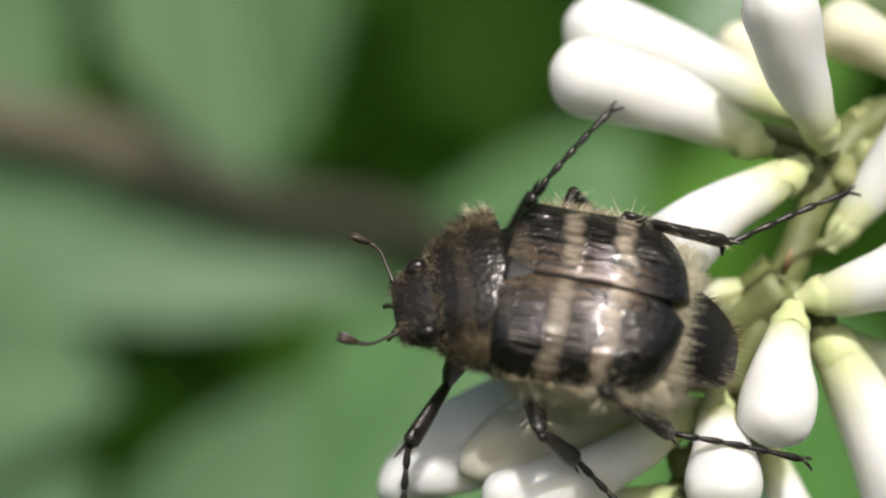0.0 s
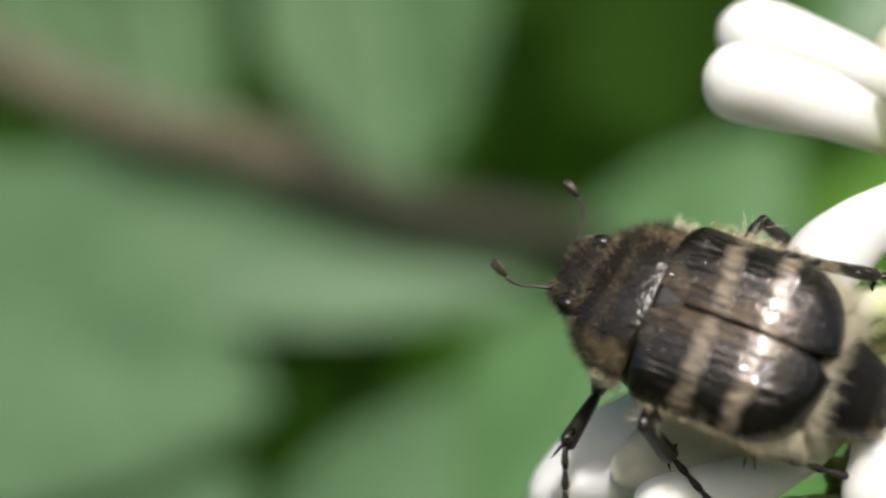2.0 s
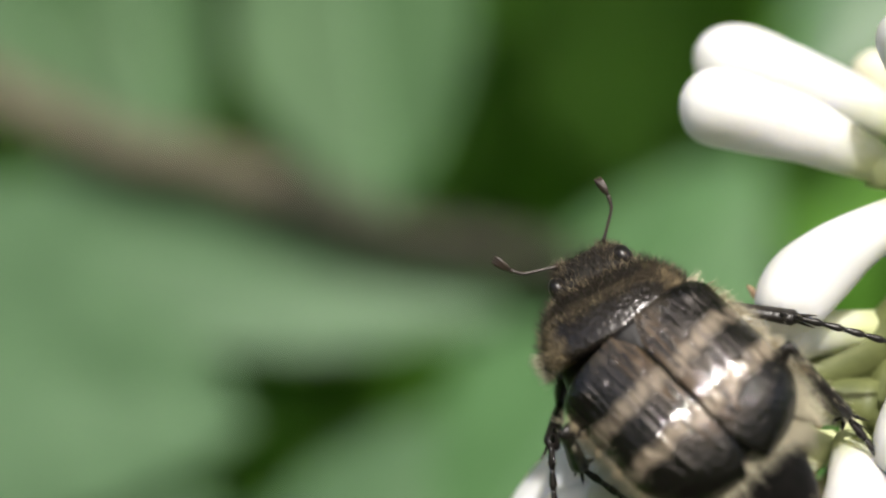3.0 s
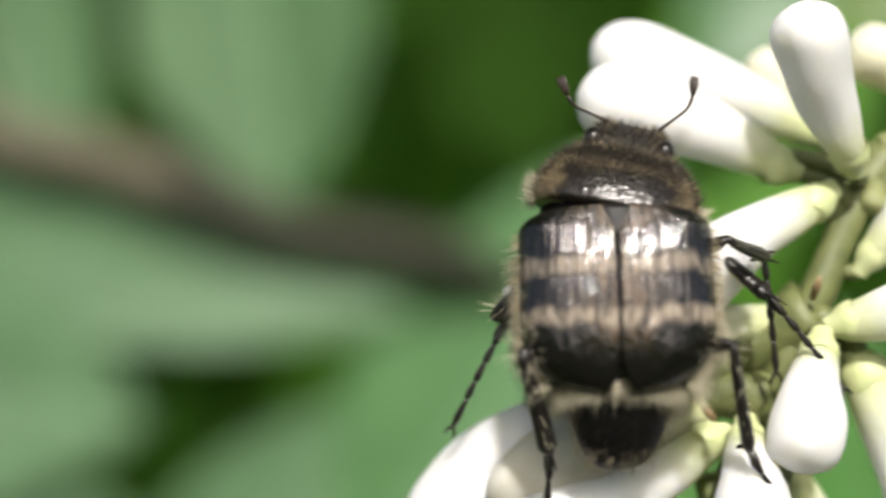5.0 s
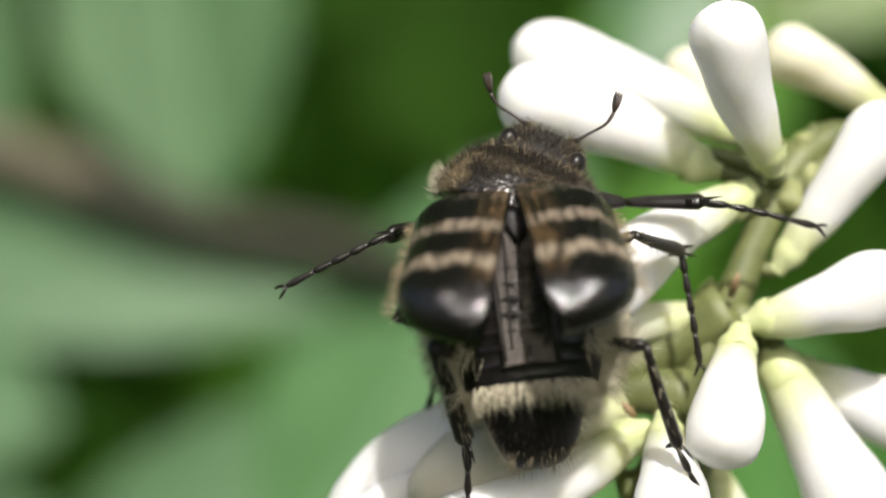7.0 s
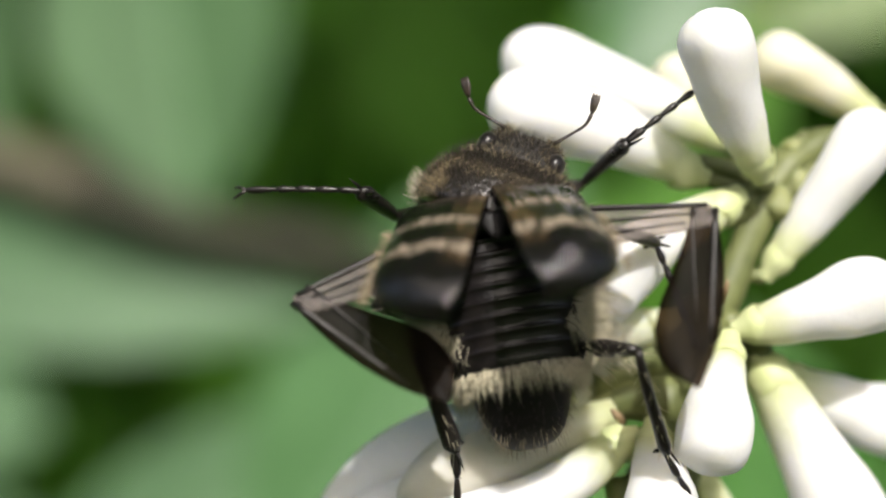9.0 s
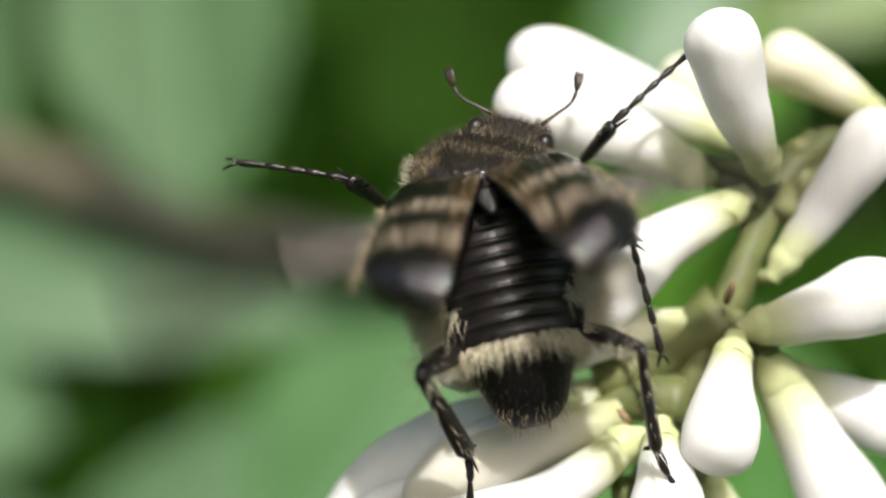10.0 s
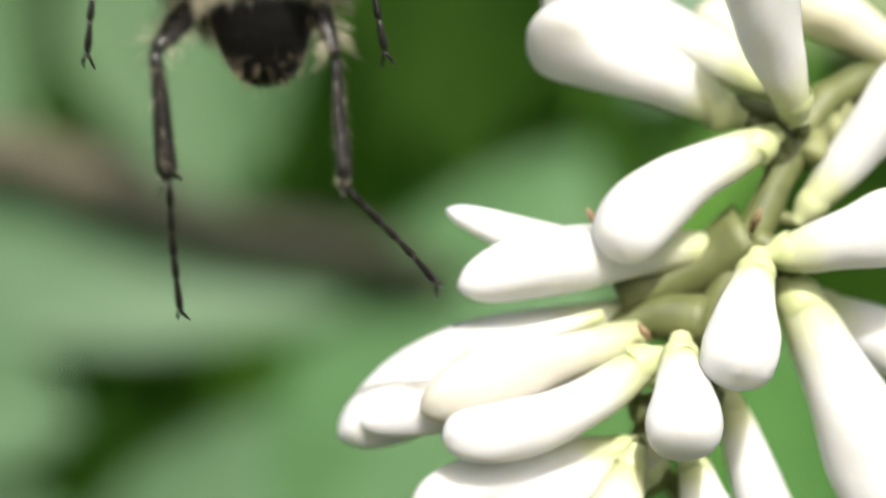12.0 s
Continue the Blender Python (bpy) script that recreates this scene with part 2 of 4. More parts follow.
def wing_material(name, dark, light, clear, tint):
    m, nodes, links, b = node_material(name)
    v = mm_coords(nodes, links)
    n = noise_node(nodes, links, v, 0.7)
    links.new(ramp(nodes, links, n, [(0.3, dark), (0.7, light)]), b.inputs["Base Color"])
    b.inputs["Roughness"].default_value = 0.4
    b.inputs["Specular IOR Level"].default_value = 0.03
    bump(nodes, links, b, noise_node(nodes, links, v, 2.5), 0.2)
    tr = nodes.new("ShaderNodeBsdfTransparent")
    tr.inputs["Color"].default_value = (*tint, 1)
    mx = nodes.new("ShaderNodeMixShader")
    mx.inputs[0].default_value = clear
    links.new(b.outputs[0], mx.inputs[1])
    links.new(tr.outputs[0], mx.inputs[2])
    links.new(mx.outputs[0], nodes["Material Output"].inputs["Surface"])
    return m


PRONOTUM = pronotum_material()
ELYTRON = {1: elytron_material(1), -1: elytron_material(-1)}
WING = wing_material("clear_wing_membrane", (0.12, 0.11, 0.10), (0.22, 0.2, 0.19), 0.6, (0.80, 0.75, 0.71))
WING_TIP = wing_material("smoky_wing_membrane", (0.004, 0.003, 0.0025), (0.010, 0.0075, 0.005), 0.48, (0.42, 0.34, 0.27))


# ---- mesh helpers (millimetres) ----
def part(name, bm, material, parent=None, label="", place=None, shade=True):
    """Links a bmesh in millimetres as one mesh object under a thing or part."""
    bmesh.ops.scale(bm, vec=(MM, MM, MM), verts=bm.verts)
    bmesh.ops.recalc_face_normals(bm, faces=bm.faces)
    me = bpy.data.meshes.new(name)
    bm.to_mesh(me)
    bm.free()
    if shade:
        me.polygons.foreach_set("use_smooth", [True] * len(me.polygons))
    me.materials.append(material)
    ob = new(name, me)
    if parent:
        ob.parent = parent
    if place is not None:
        ob.matrix_basis = place
    return tagged(ob, label)


def mm_pose(x, y, z, rx=0, ry=0, rz=0):
    return pose(x * MM, y * MM, z * MM, rx, ry, rz)


def add_rings(bm, rings, cap=True):
    """Skins closed rings of equal length; a single-point ring makes a tip."""
    made = [[bm.verts.new(p) for p in ring] for ring in rings]
    for a, b in zip(made, made[1:]):
        n = max(len(a), len(b))
        for i in range(n):
            j = (i + 1) % n
            if len(a) == 1:
                bm.faces.new((a[0], b[j], b[i]))
            elif len(b) == 1:
                bm.faces.new((a[i], a[j], b[0]))
            else:
                bm.faces.new((a[i], a[j], b[j], b[i]))
    if cap:
        for ring in (made[0], made[-1]):
            if len(ring) > 2:
                bm.faces.new(ring)


def frames_along(points):
    pts = [Vector(p) for p in points]
    out = []
    side = None
    for i, p in enumerate(pts):
        d = (pts[min(i + 1, len(pts) - 1)] - pts[max(i - 1, 0)]).normalized()
        if side is None:
            side = d.orthogonal().normalized()
        side = (side - d * side.dot(d)).normalized()
        out.append((p, d, side, d.cross(side)))
    return out


def tube(bm, points, radii, sides=10, wobble=None, flat=1.0):
    rings = []
    for k, (p, d, a, b) in enumerate(frames_along(points)):
        r = radii[k] if hasattr(radii, "__len__") else radii
        if r < 1e-4:
            rings.append([p])
            continue
        ring = []
        for i in range(sides):
            th = 2 * math.pi * i / sides
            q = r * (wobble(k, th) if wobble else 1)
            ring.append(p + a * (q * math.cos(th)) + b * (q * flat * math.sin(th)))
        rings.append(ring)
    add_rings(bm, rings)


def curve_points(ctrl, n):
    """Catmull-Rom through the control points."""
    c = [Vector(p) for p in ctrl]
    c = [2 * c[0] - c[1]] + c + [2 * c[-1] - c[-2]]
    out = []
    segs = len(c) - 3
    for k in range(n + 1):
        s = k / n * segs
        i = min(int(s), segs - 1)
        f = s - i
        p0, p1, p2, p3 = c[i:i + 4]
        out.append(0.5 * (2 * p1 + (p2 - p0) * f + (2 * p0 - 5 * p1 + 4 * p2 - p3) * f * f + (3 * p1 - p0 - 3 * p2 + p3) * f ** 3))
    return out


def profile(stops, s):
    return float(np.interp(s, [a for a, _ in stops], [b for _, b in stops]))


def add_hair(bm, root, way, length, thick, bend=None):
    """A thin bent three-sided bristle."""
    way = way.normalized()
    bend = bend or Vector((0, 0, 0))
    a = way.orthogonal().normalized()
    b = way.cross(a)
    base = [bm.verts.new(root + (a * math.cos(k) + b * math.sin(k)) * thick) for k in (0, 2.1, 4.2)]
    mid_p = root + way * length * 0.55 + bend * length * 0.12
    mid = [bm.verts.new(mid_p + (a * math.cos(k) + b * math.sin(k)) * thick * 0.7) for k in (0, 2.1, 4.2)]
    tip = bm.verts.new(root + way * length + bend * length * 0.45)
    for i in range(3):
        j = (i + 1) % 3
        bm.faces.new((base[i], base[j], mid[j], mid[i]))
        bm.faces.new((mid[i], mid[j], tip))


# ---- ground, far hedge ----
bm = bmesh.new()
bmesh.ops.create_grid(bm, x_segments=2, y_segments=2, size=1500000)
ground = part("ground", bm, SOIL)
tagged(ground, "bare brown garden soil under the shrubs", "ground", kind="structure")


def leaf_sheet(bm, m, length, width, fold=0.25, curl=0.3, nu=16, nv=8, wave=0.0, thick=0.0):
    """Lance-shaped leaf along +y from its base, folded along the midrib, drooping to its tip."""
    grid = []
    for i in range(nu + 1):
        u = i / nu
        w = width / 2 * (math.sin(math.pi * u ** 0.85) ** 0.75 if 0 < u < 1 else 0.0) + 0.02
        row = []
        for j in range(nv + 1):
            s = j / nv * 2 - 1
            x = s * w
            z = fold * abs(x) - curl * length * u * u + wave * math.sin(u * 9 + s * 2) * abs(s)
            row.append(bm.verts.new(m @ Vector((x, length * u, z))))
        grid.append(row)
    for i in range(nu):
        for j in range(nv):
            bm.faces.new((grid[i][j], grid[i][j + 1], grid[i + 1][j + 1], grid[i + 1][j]))


def hedge():
    rnd = random.Random(5)
    bm = bmesh.new()
    for k in range(5050):
        x, z = rnd.uniform(-600, 600), rnd.uniform(-1150, 500)
        y = rnd.uniform(265, 430)
        if k >= 4300:                      # unseen leaves added overhead, towards the front, to shade the hedge from the sun
            x, z = rnd.uniform(-480, 560), rnd.uniform(200, 450)
            y = rnd.uniform(262, 560) - 1.13 * z
        m = Matrix.Translation((x, y, z)) @ Euler((radians(rnd.uniform(50, 120)), radians(rnd.uniform(-30, 30)), radians(rnd.uniform(-40, 40) + (180 if rnd.random() < 0.5 else 0)))).to_matrix().to_4x4()
        if k >= 4300:
            m = Matrix.Translation((x, y, z)) @ Euler((radians(rnd.uniform(-25, 25)), radians(rnd.uniform(-25, 25)), radians(rnd.uniform(0, 360)))).to_matrix().to_4x4()
        leaf_sheet(bm, m, rnd.uniform(50, 85), rnd.uniform(28, 44), 0.25, 0.15, 4, 2)
    for k in range(900):
        m = Matrix.Translation((rnd.uniform(-650, 650), rnd.uniform(440, 520), rnd.uniform(-1150, 600))) @ Euler((radians(rnd.uniform(70, 110)), radians(rnd.uniform(-20, 20)), radians(rnd.uniform(-30, 30)))).to_matrix().to_4x4()
        leaf_sheet(bm, m, rnd.uniform(130, 190), rnd.uniform(80, 110), 0.1, 0.05, 4, 2)
    for k in range(2600):                  # unseen leaves added behind and beside the camera to cut sky reflections
        a = rnd.uniform(-150, 150)
        r = rnd.uniform(620, 820)
        x, y = r * math.sin(radians(a)), -r * math.cos(radians(a))
        z = rnd.uniform(-1150, 40)
        m = Matrix.Translation((x, y, z)) @ Euler((radians(rnd.uniform(60, 120)), radians(rnd.uniform(-30, 30)), radians(a + rnd.uniform(-40, 40)))).to_matrix().to_4x4()
        leaf_sheet(bm, m, rnd.uniform(90, 140), rnd.uniform(50, 75), 0.2, 0.1, 4, 2)
    ob = part("hedge", bm, LEAF_DARK, None, place=pose(0, 0, HEIGHT))
    tagged(ob, "dense dark green hedge leaves in shade, unseen ones added overhead and around the camera", "hedge", kind="stuff")
    bm = bmesh.new()
    pts = curve_points([(-40, 470, -1200), (10, 480, -700), (-20, 470, -200), (20, 475, 300)], 14)
    tube(bm, pts, [14 - 0.6 * i for i in range(15)], 8)
    tagged(part("hedge_trunk", bm, BARK, None, place=pose(0, 0, HEIGHT)), "grey brown woody hedge trunk rising from soil", "trunk")


hedge()


# ---- the privet flower cluster ----
def cluster():
    root = new("privet_flower_cluster")
    root.matrix_basis = pose(0, 0, HEIGHT)
    tagged(root, "white privet flower cluster with plump closed buds on green stem", "flower cluster")
    rnd = random.Random(11)

    bm = bmesh.new()
    ctrl = [(6.68, 3.70, -6.93), (8.63, 3.20, -3.04), (10.45, 3.20, 0.40), (12.38, 3.70, 4.27), (14.22, 4.50, 5.70), (17.20, 6.00, 6.45), (26, 14, 12), (36, 22, 22)]
    pts = curve_points(ctrl, 40)
    tube(bm, pts, [0.52 + 0.006 * k + 0.05 * math.sin(k * 1.7) for k in range(41)], 12, lambda k, th: 1 + 0.05 * math.sin(3 * th + k * 0.4))
    part("stem", bm, STEM, root, "olive green ridged flower stem")

    for ctrl2, r in (([(8.89, 3.00, -2.46), (7.22, 3.40, -2.29), (5.51, 3.60, -2.87)], 0.95), ([(10.45, 3.20, 0.40), (8.79, 3.60, -0.56), (6.0, 3.70, -1.75)], 1.25),
                     ([(12.38, 3.70, 4.27), (11.06, 3.40, 4.63), (9.84, 3.00, 4.98)], 0.45), ([(10.41, 3.00, 0.40), (11.47, 2.60, -0.36), (11.85, 2.60, -1.50)], 0.5),
                     ([(7.55, 3.00, -4.94), (8.85, 2.80, -5.30), (9.20, 2.60, -4.71)], 0.45)):
        bm = bmesh.new()
        tube(bm, curve_points(ctrl2, 8), [r * (1 - 0.05 * k) for k in range(9)], 10, lambda k, th: 1 + 0.06 * math.sin(3 * th + k))
        part("side_stem", bm, STEM, root)

    def bud(base, tip, width, bend=0.0, name="flower_bud", mat=PETAL, neck=0.63, calyx=True):
        base, tip = Vector(base), Vector(tip)
        ax = tip - base
        length = ax.length
        side = ax.cross(Vector((0, 1, 0))).normalized()
        n = 22
        R = width / 2
        stops = [(0, neck * 0.72), (0.08, neck * 0.84), (0.2, neck * 1.02), (0.36, neck * 0.55 + 0.42), (0.55, 0.93), (0.7, 1.0), (0.82, 1.0), (0.9, 0.9), (0.955, 0.68), (0.985, 0.42), (1.0, 0.0)]
        if name == "petal":
            stops = [(0, neck), (0.3, neck * 0.5 + 0.45), (0.55, 1.0), (0.7, 0.98), (0.82, 0.86), (0.92, 0.62), (0.97, 0.4), (1.0, 0.0)]
        ss = [1 - (1 - k / n) ** 1.4 for k in range(n + 1)]
        jig = rnd.uniform(-0.12, 0.12)
        pts = [base + ax * s + side * (math.sin(math.pi * s) * (bend + jig)) for s in ss]
        rot = rnd.uniform(0, 6.28)
        rr = [profile(stops, s) * R for s in ss]
        # soft smoothing of the radius
        rr = [rr[0]] + [(rr[i - 1] + 2 * rr[i] + rr[i + 1]) / 4 for i in range(1, n)] + [0.0]

        def lobes(k, th):
            s = ss[k]
            amp = max(0.0, (s - 0.4) / 0.6) * 0.10
            c = abs(math.sin(2 * th + rot))
            return 1 + 1.4 * amp * (c ** 0.6 - 0.75) + 0.045 * math.sin(th + 6 * s + rot) + 0.03 * math.sin(2 * th - 11 * s + 2 * rot) + 0.015 * math.sin(3 * th + 17 * s)
        bm = bmesh.new()
        tube(bm, pts, rr, 24, lobes)
        ob = part(name, bm, mat, root)
        along = ob.data.attributes.new("along", "FLOAT", "POINT")
        along.data.foreach_set("value", [ss[min(n, i // 24)] for i in range(len(ob.data.vertices))])
        if calyx:
            bm = bmesh.new()
            q = [base - ax.normalized() * 0.55] + [base - ax.normalized() * 0.25] + [base + ax * s for s in (0, 0.03, 0.06, 0.085)]
            rad = [0.2 * R + 0.1, neck * R * 0.55, neck * R * 0.78, neck * R * 0.85, neck * R * 0.89, neck * R * 0.87]
            rings = []
            for k, (p, d, a, b) in enumerate(frames_along(q)):
                ring = []
                for i in range(20):
                    th = 2 * math.pi * i / 20
                    lift = 0.1 * math.cos(4 * th + rot) if k == 5 else 0
                    ring.append(p + d * lift + (a * math.cos(th) + b * math.sin(th)) * rad[k])
                rings.append(ring)
            add_rings(bm, rings, cap=False)
            part("calyx", bm, CALYX, ob, "pale yellow green cup")
            # short stalk to the stem
            near = min(pts_stem, key=lambda p: (p - base).length)
            if (near - base).length < 7:
                bm = bmesh.new()
                s0 = base - ax.normalized() * 0.5
                tube(bm, curve_points([s0, s0 * 0.55 + near * 0.45 - ax.normalized() * 0.15, near], 6), [0.27, 0.27, 0.28, 0.29, 0.3, 0.32, 0.34], 8)
                part("stalk", bm, STEM, ob)
        return ob

    pts_stem = [Vector(p) for p in pts]
    bud((9.72, 3.20, 4.57), (2.84, 3.00, 7.42), 2.65, -0.25)
    bud((11.30, 5.40, 5.83), (3.55, 5.60, 9.36), 2.6, -0.2)
    bud((11.64, 1.70, 4.64), (9.57, -1.30, 9.40), 2.35, 0.1)
    bud((16.66, 6.20, 6.51), (12.58, 6.20, 9.09), 2.1, 0, mat=CREAM)
    bud((11.51, 6.70, 5.61), (9.51, 7.20, 8.98), 1.7, 0, mat=CREAM)
    bud((10.77, 2.40, 3.64), (5.20, 1.20, -0.13), 2.45, -0.3)
    bud((6.80, 1.60, -3.65), (-0.05, 0.40, -6.05), 2.0, 0.75, neck=0.75)
    bud((7.74, 1.00, -3.29), (7.48, -1.20, -6.38), 2.4, 0)
    bud((10.26, 1.20, -0.54), (9.05, -0.80, -4.25), 2.45, -0.1)
    bud((11.10, 1.70, -0.17), (16.02, 0.70, 1.15), 2.5, -0.15)
    bud((12.33, 3.20, 1.32), (16.18, 2.20, 6.26), 2.1, 0.1)
    bud((11.78, 2.70, -1.31), (15.2, 2.20, -9.3), 3.1, 0.1)
    bud((12.78, 4.20, -1.93), (17.65, 4.20, -3.88), 2.6, -0.1)
    bud((6.20, 2.80, -6.70), (-1.00, 1.90, -8.75), 2.0, -0.2)
    bud((6.10, 2.20, -7.10), (1.42, 1.50, -9.4), 2.0, -0.1)
    bud((7.69, 2.60, -6.04), (4.83, 2.40, -8.66), 1.7, 0, mat=CREAM)
    bud((7.02, 2.50, -7.31), (3.24, 2.20, -9.81), 2.0)
    bud((6.22, 1.40, -6.93), (5.05, 0.70, -9.86), 2.0, 0, mat=CREAM)
    bud((8.35, 2.60, -6.99), (9.04, 2.20, -10.70), 2.1, 0)
    bud((9.67, 3.70, -5.00), (11.32, 3.70, -10.02), 1.9, 0)
    # half-open flowers with blunt petals
    bud((7.77, 3.20, -0.17), (0.08, 2.20, 1.33), 1.3, 0.5, "petal", PETAL, 0.95, False)
    bud((9.33, 3.40, 0.02), (0.45, 1.60, -1.28), 2.3, -0.35, "petal", PETAL, 0.5, False)
    bud((7.49, 4.00, -2.21), (-3.58, 3.20, -6.41), 3.0, -0.75, "petal", PETAL, 0.4, False)
    bud((7.47, 3.80, -4.24), (-2.78, 2.20, -5.85), 2.0, -0.4, "petal", PETAL, 0.4, False)
    bud((5.30, 2.10, -2.20), (0.90, 1.10, -3.35), 0.75, -0.1, "petal", PETAL, 0.6, False)
    # inner face below the rim, shade painted in by its colour
    bud((6.60, 2.60, -3.00), (-0.75, 1.20, -5.35), 2.5, -0.25, "petal", INNER_SHADED, 0.5, False)
    # young green buds packed round the stem
    for k in range(16):
        u = rnd.uniform(0.0, 0.62)
        at = pts_stem[int(u * 40)]
        turn = rnd.uniform(-2.4, -0.2)
        way = Vector((math.cos(turn) * rnd.choice((1, -1, -1)), rnd.uniform(-0.5, 0.2), math.sin(turn)))
        start = at + way * 0.35
        bud(start, start + way.normalized() * rnd.uniform(1.1, 1.9), rnd.uniform(0.8, 1.15), 0, mat=YOUNG, neck=0.7)
    # withered style ends beside the stem
    for a, b in (((5.14, 1.70, 0.76), (4.70, 1.40, 1.32)), ((10.26, 2.20, 0.58), (10.39, 1.40, 1.32)), ((6.80, 1.60, -2.96), (6.39, 1.20, -2.47))):
        bm = bmesh.new()
        tube(bm, [Vector(a), (Vector(a) + Vector(b)) / 2, Vector(b)], [0.12, 0.16, 0.06], 6)
        part("style", bm, STAMEN, root, "withered brown style")
    return root


CLUSTER = cluster()


# ---- twig and leaves behind ----
def twig():
    root = new("leafy_twig")
    root.matrix_basis = pose(0, 0, HEIGHT)
    tagged(root, "brown woody privet twig carrying broad green leaves", "twig")
    bm = bmesh.new()
    ctrl = [(-250, 168, 94), (-137, 150, 48), (-64.30, 139.00, 15.47), (-49.62, 138.00, 11.28), (-36.26, 137.00, 6.88)]
    tube(bm, curve_points(ctrl, 28), [3.2 - 0.015 * k + (0.25 if k > 26 else 0) for k in range(29)], 12, lambda k, th: 1 + 0.05 * math.sin(2 * th + k))
    part("branch", bm, BARK, root, "pale brown woody branch")
    # branch runs on past the node; its shade is in the bark colour
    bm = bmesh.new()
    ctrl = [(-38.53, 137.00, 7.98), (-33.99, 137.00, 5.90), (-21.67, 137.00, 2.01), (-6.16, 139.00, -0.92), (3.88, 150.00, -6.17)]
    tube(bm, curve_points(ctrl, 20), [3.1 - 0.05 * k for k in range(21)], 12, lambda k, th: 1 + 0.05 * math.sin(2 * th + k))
    part("side_twig", bm, BARK_SHADED, root, "brown side twig with its shade painted into the bark")

    def leaf(base, tip, width, mat, fold=0.3, curl=0.1, spin=0.0, wave=0.3):
        base, tip = Vector(base), Vector(tip)
        y = (tip - base).normalized()
        x = y.cross(Vector((0, -1, 0))).normalized()
        z = x.cross(y)
        m = Matrix((x, y, z)).transposed().to_4x4() @ pose(0, 0, 0, 0, spin, 0)
        bm = bmesh.new()
        leaf_sheet(bm, Matrix.Identity(4), (tip - base).length, width, fold, curl, 30, 14, wave)
        m.translation = base * MM
        ob = part("leaf", bm, mat, root, place=m)
        bm = bmesh.new()
        L = (tip - base).length
        tube(bm, [(0, L * u, -curl * L * u * u + 0.1) for u in np.linspace(-0.06, 0.97, 14)], [0.75 - 0.05 * k for k in range(14)], 6)
        part("midrib", bm, LEAF_PALE, ob)
        return ob

    leaf((-17, 141, -40), (18, 149, 12.5), 32, LEAF_FRESH, 0.12, 0.0, 0)
    leaf((-2, 152, -52), (16, 156, 2), 40, LEAF_GREEN, 0.12, 0.0, 0)
    leaf((-79, 143, 5), (-11, 140, -7), 21, LEAF_PALE, 0.12, 0.0, 0)
    leaf((-74, 146, 1), (-22, 146, -3), 19, LEAF_PALE, 0.12, 0.0, 0)
    leaf((-46, 144, -46.5), (-9, 144, -17), 19, LEAF_PALE, 0.12, 0.0, 0)
    leaf((-128, 138, -4), (-42, 139, -20), 48, LEAF_PALE, 0.06, 0.0, 0)
    leaf((-112, 143, -54), (-45, 143, -31), 30, LEAF_PALE, 0.06, 0.0, 0)
    leaf((-34, 152, 50), (-25, 135, 4), 30, LEAF_MID, 0.2, 0.0, 6)
    leaf((-66, 160, 52), (-53, 149, 7), 19, LEAF_MID, 0.2, 0.0, 0)
    leaf((-90, 160, 50), (-62, 152, 12), 26, LEAF_MID, 0.2, 0.0, 0)
    leaf((41.23, 181.00, 51.22), (26.70, 173.00, 20.91), 19, LEAF_PALE, 0.3, 0.0, 0)
    leaf((44.93, 202.00, 47.11), (28.71, 190.00, -3.24), 32, LEAF_DARK, 0.3, 0.0, 0)
    leaf((53.75, 110.00, 33.44), (30.38, 110.00, 22.31), 14, LEAF_YELLOW, 0.3, 0.0, 0)
    leaf((43.72, 121.00, -56.96), (34.21, 121.00, -7.07), 27, LEAF_GREEN, 0.3, 0.0, 0)
    return root


twig()


# ---- the beetle (millimetres; y forward, x to its right, z up from its back) ----
def loft(stations, n=28, squash=2.3):
    """Closed skin through stations (y, half width, top, bottom)."""
    rings = []
    for y, w, top, bot in stations:
        mid, h = (top + bot) / 2, (top - bot) / 2
        ring = []
        for i in range(n):
            th = 2 * math.pi * i / n
            c, s = math.cos(th), math.sin(th)
            ring.append(Vector((w * math.copysign(abs(c) ** (2 / squash), c), y, mid + h * math.copysign(abs(s) ** (2 / squash), s))))
        rings.append(ring)
    return rings


def stations_between(keys, n):
    ys = np.linspace(keys[0][0], keys[-1][0], n)
    order = sorted(keys)
    out = []
    for y in ys:
        out.append((float(y), *[float(np.interp(y, [k[0] for k in order], [k[i] for k in order])) for i in (1, 2, 3)]))
    return out


BODY = [(0.9, 2.2, 0.9, -2.0), (0.0, 2.6, 1.2, -2.3), (-1.5, 2.68, 1.3, -2.4), (-3.15, 2.62, 1.1, -2.4), (-5.02, 2.08, 0.5, -2.3), (-5.45, 1.9, 0.8, -2.2)]
FORE = [(0.2, 2.5, 1.6, -1.3), (0.4, 2.66, 1.62, -1.4), (0.8, 2.62, 1.55, -1.5), (1.3, 2.46, 1.38, -1.5), (1.8, 2.2, 1.1, -1.5), (2.2, 1.84, 0.76, -1.4), (2.45, 1.5, 0.5, -1.35)]
HEAD = [(2.1, 1.36, 0.5, -1.3), (2.45, 1.38, 0.44, -1.3), (2.85, 1.3, 0.2, -1.25), (3.2, 1.15, -0.15, -1.2), (3.48, 0.95, -0.45, -1.15), (3.58, 0.7, -0.6, -1.05)]


